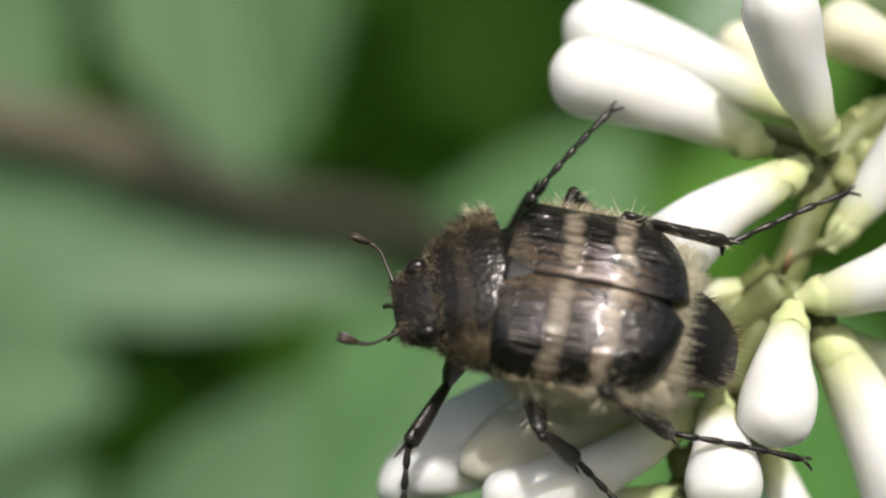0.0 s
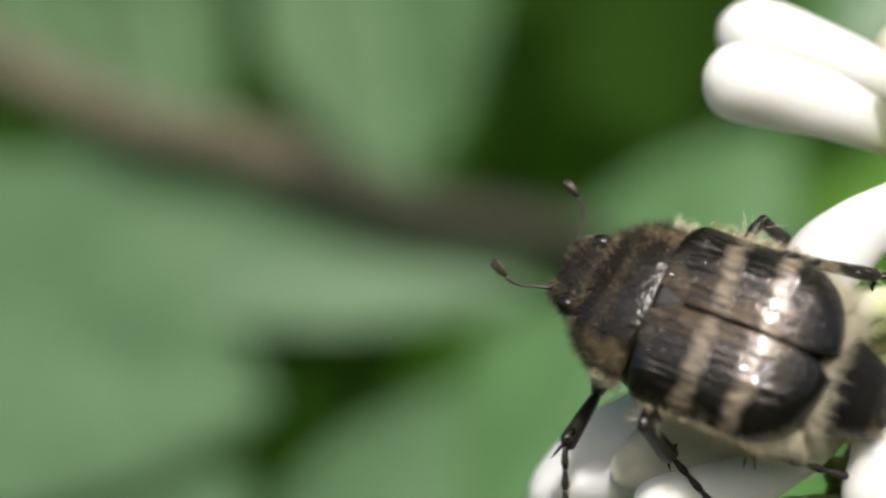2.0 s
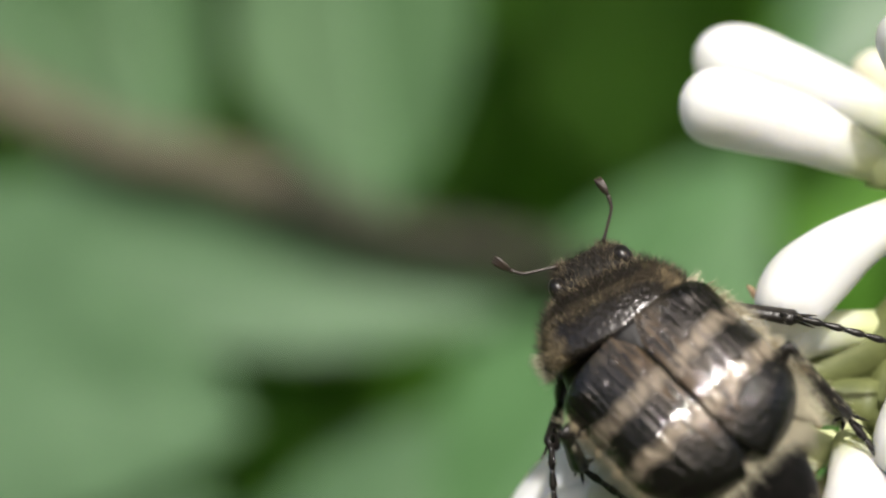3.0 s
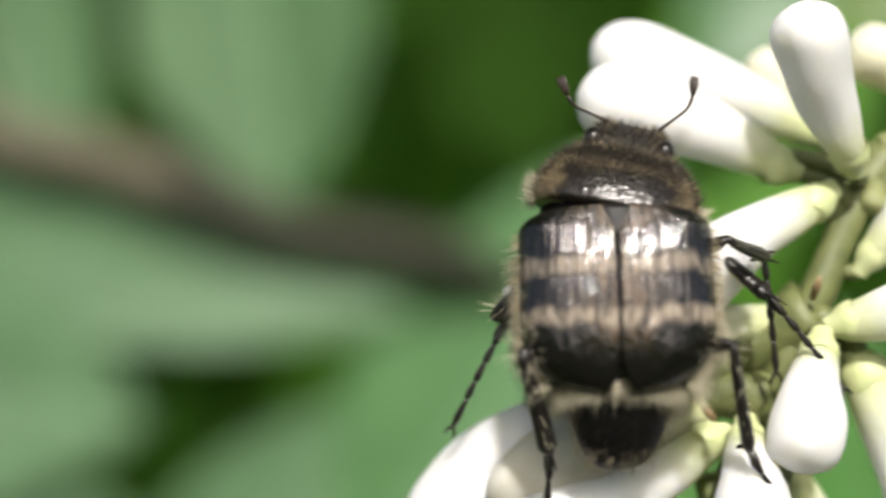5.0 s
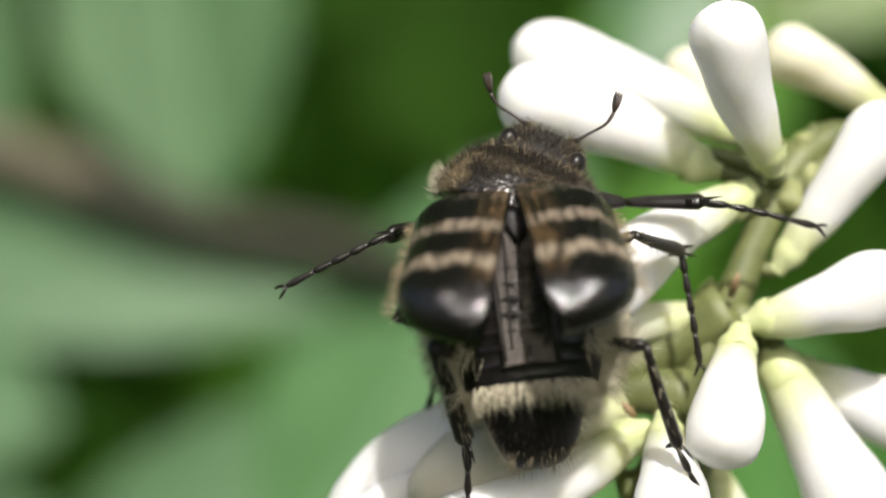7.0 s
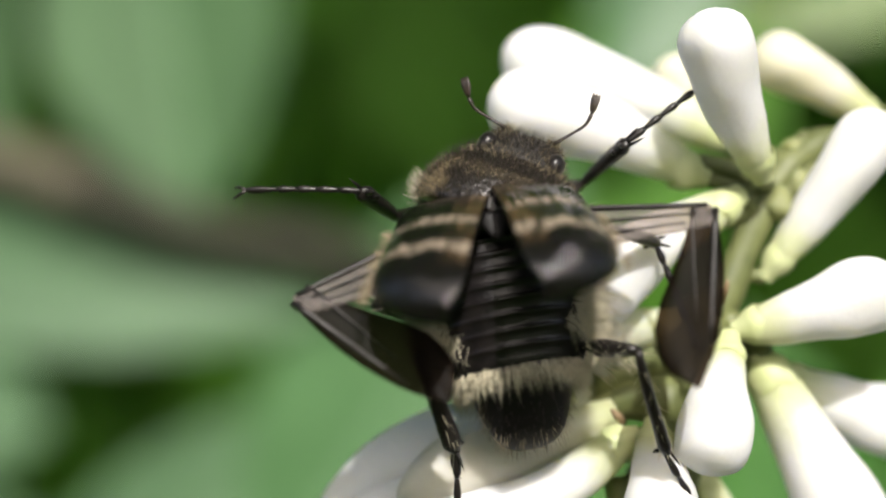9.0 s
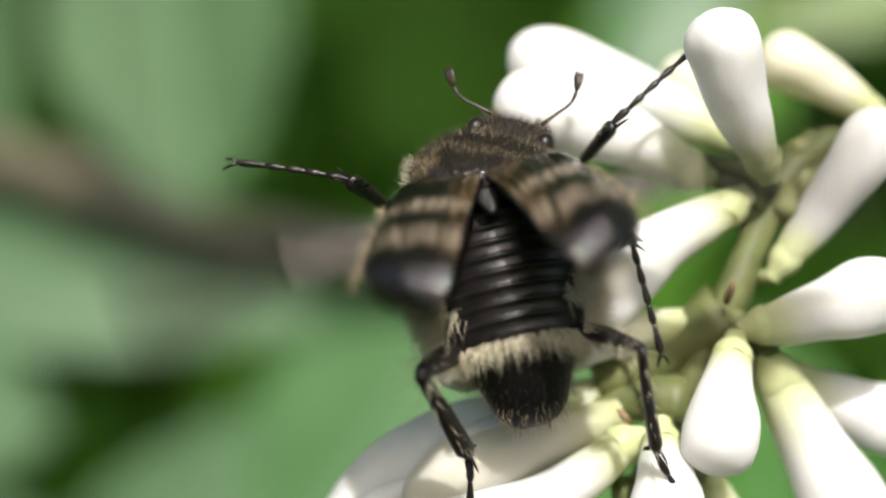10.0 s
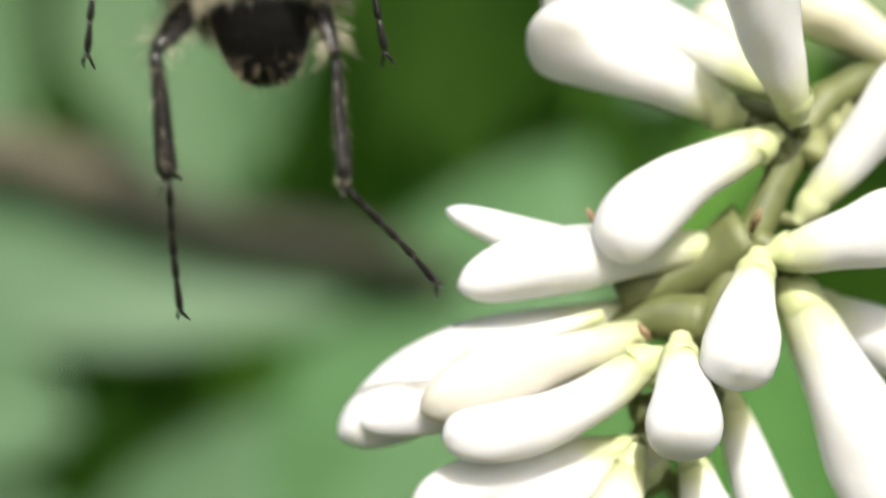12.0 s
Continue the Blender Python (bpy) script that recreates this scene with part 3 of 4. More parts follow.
def surface_hair(bm, rnd, rings, count, lo, hi, thick, lean, keep=None, spread=0.5):
    """Bristles on a lofted skin, leaning the given way."""
    n = len(rings[0])
    done = 0
    while done < count:
        k = rnd.randrange(len(rings) - 1)
        i = rnd.randrange(n)
        f, g = rnd.random(), rnd.random()
        a = rings[k][i].lerp(rings[k][(i + 1) % n], f)
        b = rings[k + 1][i].lerp(rings[k + 1][(i + 1) % n], f)
        p = a.lerp(b, g)
        done += 1
        if keep and not keep(p):
            continue
        nor = (rings[k][(i + 1) % n] - rings[k][i]).cross(rings[k + 1][i] - rings[k][i])
        if nor.length < 1e-6:
            continue
        nor.normalize()
        mid = sum((r for r in rings[k]), Vector()) / n
        if nor.dot(p - mid) < 0:
            nor.negate()
        way = nor * 0.6 + Vector(lean) + Vector((rnd.uniform(-1, 1), rnd.uniform(-1, 1), rnd.uniform(-1, 1))) * spread
        add_hair(bm, p - nor * 0.02, way, rnd.uniform(lo, hi), thick, Vector(lean))


def elytron(bm, side):
    """One wing case, from the shoulder hinge: a flat disc with a steep flank and tail slope; suture on the inner edge."""
    nu, nv, thick, L, W = 52, 34, 0.09, 5.65, 3.02
    layers = []
    for layer in (0, 1):
        grid = []
        for i in range(nu + 1):
            u = 0.5 - 0.5 * math.cos(math.pi * i / nu)
            w = W * (1 - max(0.0, (u - 0.52) / 0.48) ** 2.7) ** 0.45 * (1 - 0.012 * math.sin(math.pi * min(1, u / 0.6)))
            if u < 0.11:
                w *= 0.78 + 0.22 * math.sqrt(1 - (1 - u / 0.11) ** 2)
            w = max(w, 0.35)
            arch = 1 - 0.09 * (max(0.0, 0.36 - u) / 0.36) ** 2 - 0.16 * (max(0.0, u - 0.36) / 0.64) ** 2 - 0.62 * (1 - math.sqrt(max(0.0, 1 - (max(0.0, u - 0.48) / 0.52) ** 2.3)))
            gap = 0.42 * max(0.0, (u - 0.78) / 0.22) ** 2.4
            row = []
            for j in range(nv + 1):
                v = math.sin(math.pi / 2 * j / nv)
                x = gap + (w - gap) * v
                z = 0.38 + 1.38 * arch * (1 - v ** 3.0) ** 0.5
                z -= 0.07 * v * v
                z += 0.10 * math.exp(-((v - 0.78) / 0.11) ** 2 - ((u - 0.1) / 0.07) ** 2)     # shoulder bump
                z += 0.07 * math.exp(-((v - 0.62) / 0.16) ** 2 - ((u - 0.83) / 0.07) ** 2)     # bump before the tail slope
                z -= 0.05 * math.exp(-(v / 0.05) ** 2)
                z += 0.012 * math.cos(v * 2 * math.pi * 5.5) * math.sin(math.pi * u) * (1 - v ** 4)   # faint lengthwise ribs
                row.append(bm.verts.new(((x - 1.3) * side, 0.22 - L * u, z - 1.3 - layer * thick)))
            grid.append(row)
        layers.append(grid)
    for k, g in enumerate(layers):
        for i in range(nu):
            for j in range(nv):
                bm.faces.new((g[i][j], g[i][j + 1], g[i + 1][j + 1], g[i + 1][j]))
    a, b = layers
    edge = [(i, 0) for i in range(nu)] + [(nu, j) for j in range(nv)] + [(i, nv) for i in range(nu, 0, -1)] + [(0, j) for j in range(nv, 0, -1)]
    for (i, j), (k, l) in zip(edge, edge[1:] + edge[:1]):
        bm.faces.new((a[i][j], a[k][l], b[k][l], b[i][j]))


def wing_sheet(bm, side, length, chord0, chord1, round_tip):
    """Membrane along +x (or -x): front edge near y = 0, trailing edge behind."""
    n, m = 16, 6
    top = []
    for i in range(n + 1):
        u = i / n
        c = chord0 + (chord1 - chord0) * u
        front = 0.12
        if round_tip:
            c = chord0 * profile([(0, 0.36), (0.15, 0.52), (0.35, 0.76), (0.55, 0.95), (0.7, 0.98), (0.82, 0.84), (0.92, 0.58), (0.97, 0.34), (1, 0.06)], u)
            front = 0.12 + 0.32 * math.sin(math.pi * min(1.0, u * 1.1)) - 0.45 * max(0, u - 0.75) ** 2 * 16 * 0.6
        row = []
        for j in range(m + 1):
            v = j / m
            row.append(Vector((side * length * u, front - c * v, (0.03 if round_tip else 0.10) * math.sin(v * 7 + u * 3) * v + 0.03)))
        top.append(row)
    va = [[bm.verts.new(p) for p in r] for r in top]
    vb = [[bm.verts.new(p - Vector((0, 0, 0.025))) for p in r] for r in top]
    for g in (va, vb):
        for i in range(n):
            for j in range(m):
                bm.faces.new((g[i][j], g[i][j + 1], g[i + 1][j + 1], g[i + 1][j]))
    for i in range(n):
        bm.faces.new((va[i][0], va[i + 1][0], vb[i + 1][0], vb[i][0]))
        bm.faces.new((va[i][m], va[i + 1][m], vb[i + 1][m], vb[i][m]))


def veins(bm, side, length, chord, count, taper):
    for k in range(count):
        v = k / max(1, count - 1) * 0.8
        pts = [(side * length * u, 0.1 - chord * v * (1.0 - 0.5 * u), 0.05 + 0.04 * v) for u in np.linspace(0, 0.97 - 0.2 * v, 8)]
        r = (0.11 if k == 0 else 0.045)
        tube(bm, pts, [r * (1 - taper * i / 8) for i in range(8)], 6)


# femur, tibia, tarsus lengths of the front, middle and hind legs, and the hips
LEGS = {"front": (2.2, 2.6, 4.2, (1.75, 1.2, -1.1)), "middle": (2.7, 2.8, 4.2, (1.75, -0.9, -1.5)), "hind": (2.9, 3.8, 5.0, (1.65, -3.6, -1.5))}


def femur_mesh(L, hind):
    bm = bmesh.new()
    r = 0.42 if hind else 0.4
    tube(bm, [(0, 0, L * u) for u in np.linspace(0, 1, 11)], [r * profile([(0, 0.6), (0.25, 1.0), (0.6, 0.95), (0.9, 0.62), (1, 0.35)], u) for u in np.linspace(0, 1, 11)], 12, flat=0.72)
    return bm


def tibia_mesh(L, teeth, rnd):
    bm = bmesh.new()
    tube(bm, [(0.04 * math.sin(u * 5), 0, L * u) for u in np.linspace(0, 1, 12)], [profile([(0, 0.18), (0.2, 0.23), (0.75, 0.31), (0.95, 0.33), (1, 0.14)], u) for u in np.linspace(0, 1, 12)], 10, flat=0.7)
    for k in range(teeth):
        z = L * (0.97 - 0.17 * k)
        tube(bm, [(0.15, 0, z - 0.05), (0.4, 0.02, z + 0.08), (0.55, 0.03, z + 0.2)], [0.1, 0.07, 0.005], 6)
    for s in (-1, 1):
        tube(bm, [(-0.1, 0.1 * s, L - 0.08), (-0.22, 0.16 * s, L + 0.25), (-0.3, 0.2 * s, L + 0.5)], [0.06, 0.045, 0.004], 6)
    return bm


def tarsus_mesh(L, rnd, curve=0.35):
    """Five beads and a pair of hooked claws."""
    bm = bmesh.new()
    def at(u):
        return Vector((-curve * (u ** 2) * L * 0.35, 0, L * u * (1 - 0.06 * curve * u)))
    for k in range(5):
        a, b = (0.0, 0.17, 0.33, 0.49, 0.65)[k], (0.175, 0.335, 0.495, 0.655, 0.9)[k]
        us = np.linspace(a, b, 7)
        tube(bm, [at(u) for u in us], [0.065, 0.085, 0.1, 0.115, 0.13, 0.12, 0.07], 8)
        for s in (-1, 1):
            add_hair(bm, at(b - 0.02), Vector((s * 0.8, 0.3 * s, 1)), 0.28, 0.014)
            add_hair(bm, at(b - 0.03), Vector((0.3, 0.8 * s, 1)), 0.25, 0.014)
    for s in (-1, 1):
        e = at(0.9)
        tube(bm, [e, e + Vector((-0.08, 0.12 * s, 0.2)), e + Vector((-0.25, 0.18 * s, 0.38)), e + Vector((-0.48, 0.18 * s, 0.42))], [0.06, 0.055, 0.04, 0.004], 6)
    return bm


def beetle():
    rnd = random.Random(3)
    root = new("bee_beetle")
    tagged(root, "hairy bee beetle with black and tan banded wing cases", "beetle")
    P_ = {}

    # hind body: dark ridged back plates, pale hair band, black tail plate
    st = stations_between([k for k in BODY if k[0] >= -5.1], 120)
    rings = loft(st, 28, 2.05)
    for k, (y, w, top, bot) in enumerate(st):
        ph = (-y - 0.5) / 0.47
        step = 0.10 * math.exp(-(((ph % 1.0) - 0.5) / 0.14) ** 2) if -4.9 < y < -0.6 else 0.0
        for p in rings[k]:
            if p.z > 0.3:
                p.z += step
    bm = bmesh.new()
    add_rings(bm, rings)
    abdomen = part("abdomen", bm, BLACK, root, "glossy black ridged back plates")
    P_["abdomen"] = abdomen
    bm = bmesh.new()
    surface_hair(bm, rnd, rings, 22000, 0.5, 1.2, 0.011, (0, -0.4, 0.15), lambda p: (-1.5 < p.z < 0.45 or abs(p.x) > 2.25) and -4.3 + 0.5 * rnd.random() < p.y < -0.3 and rnd.random() < 0.25 - 0.15 * p.y)
    for k in range(2200):
        s = rnd.choice((-1, 1))
        y = -0.6 - 4.6 * rnd.random() ** 0.8
        at = Vector((s * (2.5 - 0.07 * max(0.0, -y - 2.5) ** 2), y, rnd.uniform(-1.2, 0.15)))
        add_hair(bm, at, Vector((s * 1.0, rnd.uniform(-1.0, 0.1), rnd.uniform(-0.5, 0.5))), rnd.uniform(0.4, 1.15), 0.011, Vector((0, -0.6, 0)))
    tagged(part("side_hair", bm, HAIR_PALE, abdomen, "long pale yellow body hair"), kind="stuff")

    rings = loft(stations_between([(-4.85, 2.02, 0.44, -2.3), (-5.2, 1.96, 0.42, -2.2), (-5.45, 1.82, 0.34, -2.2), (-5.7, 1.5, 0.0, -2.2), (-6.3, 1.2, -1.1, -2.2)], 14))
    bm = bmesh.new()
    add_rings(bm, rings)
    part("pale_band", bm, BROWN, abdomen, "dark plate under the cream hair")
    bm = bmesh.new()
    surface_hair(bm, rnd, rings, 5200, 0.28, 0.7, 0.010, (0, -0.9, -0.1), lambda p: p.y > -5.42, 0.25)
    tagged(part("band_hair", bm, HAIR_PALE, abdomen, "dense cream hair"), kind="stuff")

    tail = loft(stations_between([(-5.4, 1.62, 0.4, -2.1), (-5.85, 1.54, 0.14, -2.1), (-6.4, 1.34, -0.38, -2.15), (-6.85, 1.12, -0.95, -2.2), (-7.12, 0.86, -1.45, -2.25), (-7.26, 0.46, -1.85, -2.25)], 18))
    bm = bmesh.new()
    add_rings(bm, tail)
    part("tail_plate", bm, BLACK_TAIL, abdomen, "black rounded tail plate")
    bm = bmesh.new()
    surface_hair(bm, rnd, tail, 380, 0.12, 0.3, 0.007, (0, -0.7, 0.2), None, 0.4)
    tagged(part("tail_hair", bm, HAIR_DARK, abdomen, "short dark bristles"), kind="stuff")
    bm = bmesh.new()
    surface_hair(bm, rnd, tail, 420, 0.25, 0.5, 0.006, (0, -0.6, 0.0), lambda p: p.z < -1.0 or (p.z < 0.1 and abs(p.x) > 1.3), 0.35)
    tagged(part("tail_fringe", bm, HAIR_GOLD, abdomen, "thin pale fringe"), kind="stuff")

    # fore body
    fore, feelers = part_fore(root, rnd)
    P_["pronotum"] = fore
    P_["left", "antenna"], P_["right", "antenna"] = feelers[-1], feelers[1]

    # scutellum
    bm = bmesh.new()
    rings = []
    for k in range(7):
        u = k / 6
        y, w = 0.1 - 1.0 * u, 0.42 * (1 - u ** 2.2) + 0.05
        rings.append([Vector((w * math.cos(a), y, 1.62 + 0.07 * math.sin(a))) for a in np.linspace(0, 2 * math.pi, 13)[:-1]])
    add_rings(bm, rings)
    part("scutellum", bm, BLACK_TAIL, root, "small dark triangular shield")

    for side, word in ((1, "right"), (-1, "left")):
        bm = bmesh.new()
        elytron(bm, side)
        P_[word, "elytron"] = part("elytron", bm, ELYTRON[side], root, "glossy black and tan banded wing case", mm_pose(1.3 * side, -0.1, 1.3))
        bm = bmesh.new()
        for k in range(150):
            u = rnd.random()
            p = Vector(((2.96 - 1.3) * side, -0.2 - 4.2 * u, -0.85 - 0.9 * max(0, u - 0.45) ** 2 + 0.1 * rnd.random()))
            add_hair(bm, p, Vector((side * 1.0, -0.6, 0.25 + 0.4 * rnd.random())), rnd.uniform(0.2, 0.5), 0.012)
        tagged(part("edge_hair", bm, HAIR_GOLD, P_[word, "elytron"]), kind="stuff")

        bm = bmesh.new()
        wing_sheet(bm, side, 4.3, 1.5, 0.7, False)
        w0 = part("wing", bm, WING, root, "smoky brown transparent hind wing")
        bm = bmesh.new()
        veins(bm, side, 4.3, 1.2, 3, 0.3)
        part("wing_vein", bm, LEG_BLACK, w0)
        bm = bmesh.new()
        wing_sheet(bm, side, 5.6, 1.95, 1.5, True)
        w1 = part("wing_tip", bm, WING_TIP, w0, "folding outer blade of the wing", mm_pose(4.3 * side, 0, 0))
        bm = bmesh.new()
        veins(bm, side, 4.4, 0.9, 2, 0.8)
        part("blade_vein", bm, LEG_BLACK, w0).parent = w1
        P_[word, "wing"], P_[word, "wing_tip"] = w0, w1

        for leg, (fl, tl, sl, hip) in LEGS.items():
            P_[word, leg, "femur"] = part("femur", femur_mesh(fl, leg == "hind"), LEG_BLACK, root)
            P_[word, leg, "tibia"] = part("tibia", tibia_mesh(tl, 2 if leg == "front" else 1, rnd), LEG_BLACK, root)
            bm = bmesh.new()
            for k in range(46):
                z = rnd.uniform(0.1, 0.95) * tl
                th = rnd.uniform(0, 6.28)
                add_hair(bm, Vector((0.18 * math.cos(th), 0.13 * math.sin(th), z)), Vector((math.cos(th), math.sin(th), 1.3)), rnd.uniform(0.25, 0.6 if leg == "hind" else 0.4), 0.011)
            tagged(part("shin_hair", bm, HAIR_PALE if leg == "hind" else HAIR_DARK, P_[word, leg, "tibia"]), kind="stuff")
            P_[word, leg, "tarsus"] = part("tarsus", tarsus_mesh(sl, rnd), LEG_BLACK, root)
            if leg != "front":
                bm = bmesh.new()
                for k in range(170 if leg == "hind" else 50):
                    z = rnd.uniform(0.05, 0.95) * fl
                    th = rnd.uniform(0, 6.28)
                    add_hair(bm, Vector((0.32 * math.cos(th), 0.25 * math.sin(th), z)), Vector((math.cos(th), math.sin(th), 0.8)), rnd.uniform(0.4, 0.95 if leg == "hind" else 0.7), 0.010)
                tagged(part("femur_hair", bm, HAIR_PALE, P_[word, leg, "femur"]), kind="stuff")
    return root, P_


def part_fore(root, rnd):
    feelers = {}
    rings = loft(stations_between(FORE, 18), 32, 2.2)
    bm = bmesh.new()
    add_rings(bm, rings)
    fore = part("pronotum", bm, PRONOTUM, root, "dark brown hairy thorax shield")
    bm = bmesh.new()
    surface_hair(bm, rnd, rings, 3200, 0.14, 0.46, 0.008, (0, 0.35, 0.35), lambda p: p.z > -0.6)
    tagged(part("dark_hair", bm, HAIR_DARK, fore), kind="stuff")
    bm = bmesh.new()
    surface_hair(bm, rnd, rings, 3900, 0.12, 0.36, 0.0075, (0, 0.1, 0.2), lambda p: (abs(p.x) > 1.7 + 0.6 * rnd.random() and p.y < 0.9) or (1.15 < p.y + 0.12 * math.sin(5 * p.x) < 1.6 and rnd.random() < 0.45) or (p.y > 2.15 and rnd.random() < 0.5) or (p.z < 0.0 and rnd.random() < 0.6) or rnd.random() < 0.03)
    tagged(part("golden_hair", bm, HAIR_GOLD, fore, "golden brown hair"), kind="stuff")
    bm = bmesh.new()
    for k in range(340):
        s = rnd.choice((-1, 1))
        add_hair(bm, Vector((s * 2.52, rnd.uniform(0.15, 1.0), rnd.uniform(-0.6, 0.5))), Vector((s, rnd.uniform(-0.5, 0.3), rnd.uniform(-0.2, 0.5))), rnd.uniform(0.3, 0.65), 0.010, Vector((0, 0.6, 0.2)))
    tagged(part("pale_hair", bm, HAIR_PALE, fore), kind="stuff")
    rings = loft(stations_between(HEAD, 12), 24, 2.3)
    bm = bmesh.new()
    add_rings(bm, rings)
    part("head", bm, BLACK_MATT, fore, "black punctured head")
    bm = bmesh.new()
    surface_hair(bm, rnd, rings, 2200, 0.12, 0.4, 0.009, (0, 0.3, 0.35), lambda p: p.z > -0.9)
    tagged(part("head_hair", bm, HAIR_DARK, fore), kind="stuff")
    bm = bmesh.new()
    surface_hair(bm, rnd, rings, 900, 0.12, 0.38, 0.008, (0, 0.2, 0.35), lambda p: p.z > -0.8 and (abs(p.x) > 0.55 or p.y < 2.7 or rnd.random() < 0.25), 0.6)
    tagged(part("head_fuzz", bm, HAIR_GOLD, fore), kind="stuff")
    for s in (-1, 1):
        bm = bmesh.new()
        bmesh.ops.create_uvsphere(bm, u_segments=18, v_segments=12, radius=0.42)
        bmesh.ops.scale(bm, vec=(0.75, 1.0, 1.0), verts=bm.verts)
        part("eye", bm, BLACK, fore, "round black eye", mm_pose(1.14 * s, 2.72, -0.14))
        bm = bmesh.new()
        stalk = curve_points([(0, 0, 0), (s * 0.42, 0.35, 0.12), (s * 0.85, 0.72, 0.25), (s * 1.0, 1.1, 0.35)], 10)
        tube(bm, stalk, [0.085, 0.07, 0.055, 0.05, 0.05, 0.05, 0.05, 0.055, 0.06, 0.07, 0.075], 8)
        for k, fan in enumerate((-0.15, 0.0, 0.15)):
            e = stalk[-1]
            way = Vector((s * (0.05 + fan), 1.0, 0.3 - 0.1 * k)).normalized()
            tube(bm, [e, e + way * 0.2, e + way * 0.48, e + way * 0.7], [0.05, 0.11, 0.105, 0.02], 8, flat=0.6)
        feelers[s] = part("antenna", bm, BROWN, fore, "brown antenna with a three-leaved club", mm_pose(0.82 * s, 3.5, -0.4))
        bm = bmesh.new()
        tube(bm, curve_points([(0.3 * s, 3.5, -1.0), (0.5 * s, 3.7, -1.2), (0.6 * s, 3.85, -1.5)], 6), [0.06, 0.07, 0.07, 0.08, 0.08, 0.07, 0.02], 6)
        part("palp", bm, BROWN, fore)
    return fore, feelers


BEETLE, BITS = beetle()


# ---- what moves ----
def body_pose(x, y, z, heading, pitch, roll):
    """heading: turn of the head to the left of upright; pitch: head towards the eye; roll: back to the beetle's right."""
    m = Matrix.Rotation(radians(heading), 4, Vector((0, -1, 0))) @ pose(0, 0, 0, 90) @ pose(0, 0, 0, pitch) @ pose(0, 0, 0, 0, roll)
    anchor = m @ Vector((0, -0.5, 1.7))
    m.translation = Vector((x, y, z)) - anchor
    return m


# seconds, place of the shield between the wing cases, heading, pitch, roll
BODY_ROWS = [
    (0.0, 1.37, -2.80, -1.40, 80, -8, 28),
    (0.5, 1.06, -2.80, -1.30, 80, -8, 28),
    (1.0, 1.03, -2.80, -1.93, 79, -8, 26),
    (1.5, 1.36, -2.80, -1.67, 77, -9, 23),
    (2.0, 1.26, -2.80, -2.13, 71, -14, 18),
    (2.5, 0.45, -2.80, -2.78, 62, -21, 11),
    (3.0, 0.81, -2.80, -2.60, 46, -20, 9),
    (3.2, 0.98, -2.80, -2.52, 41, -20, 8),
    (4.0, 2.10, -2.80, -0.68, 21, -20, 4),
    (4.8, 3.31, -2.80, 0.71, 3, -18.5, 1),
    (5.0, 3.32, -2.80, 0.80, 1, -18.5, 0),
    (5.5, 3.30, -2.80, 0.80, 0, -18.5, 0),
    (6.0, 3.14, -2.80, 0.63, 2, -18.5, 0),
    (6.5, 2.85, -2.80, 0.55, 4, -18, 0),
    (7.0, 2.67, -2.80, 0.60, 6, -17.5, 0),
    (8.0, 2.44, -2.80, 0.67, 8, -18, 0),
    (9.0, 2.38, -2.80, 0.77, 10, -20, 0),
    (9.5, 2.38, -2.80, 0.79, 11, -21, 0),
    (10.0, 2.00, -2.80, 1.56, 12, -25, 0),
    (10.5, 1.01, -1.20, 3.44, 15, -30, 0),
    (11.0, -0.74, -0.30, 5.62, 13, -31, 0),
    (11.5, -3.42, -1.20, 8.50, 9.5, -32, 0),
    (12.0, -6.05, -4.00, 12.25, 6.5, -31, 0),
]

# fore body turned against the hind body: seconds, turn, nod
NECK_ROWS = [(0.0, 22, 8), (1.5, 9, 8), (2.5, -18, 8), (3.2, -16, 6), (4.8, -13, 3), (5.5, -16, 3), (6.5, -25, 4), (7.0, -28, 4), (9.0, -31, 6), (10.0, -28, 4), (12.0, -24, 0)]

# turn of the left and the right antenna: seconds, left, right
ANTENNA_ROWS = [(0.0, -26, -24), (1.5, -28, -24), (2.2, -18, -15), (3.0, 28, 8), (4.0, 30, 8), (12.0, 30, 8)]

# hind body drawn in under the shield and bent down: seconds, way forward, bend
DRAWN_ROWS = [(0.0, 0, 0), (6.8, 0, 0), (7.2, 0.1, 0), (8.0, 0.45, 2), (9.0, 0.72, 4), (10.0, 0.85, 5), (12.0, 0.85, 6)]

# wing cases: seconds, spread, lift, roll for the left and for the right
CASE_ROWS = [
    (0.0, 0, 0, 0, 0, 0, 0), (5.5, 0, 0, 0, 0, 0, 0), (6.0, 3, 3, 2, 1, 3, 2), (6.5, 8, 21, 4, 2, 21, 3),
    (7.0, 12, 35, 5, 3, 36, 3), (8.0, 13, 40, 6, 0, 42, 4), (8.8, 15, 43, 6, 1, 46, 5), (9.3, 15, 43, 6, 2, 46, 5), (10.0, 20, 32, 2, 18, 34, 2), (10.5, 18, 30, 2, 18, 32, 2), (11.0, 18, 26, -4, 20, 27, -4), (12.0, 18, 26, -4, 20, 27, -4),
]

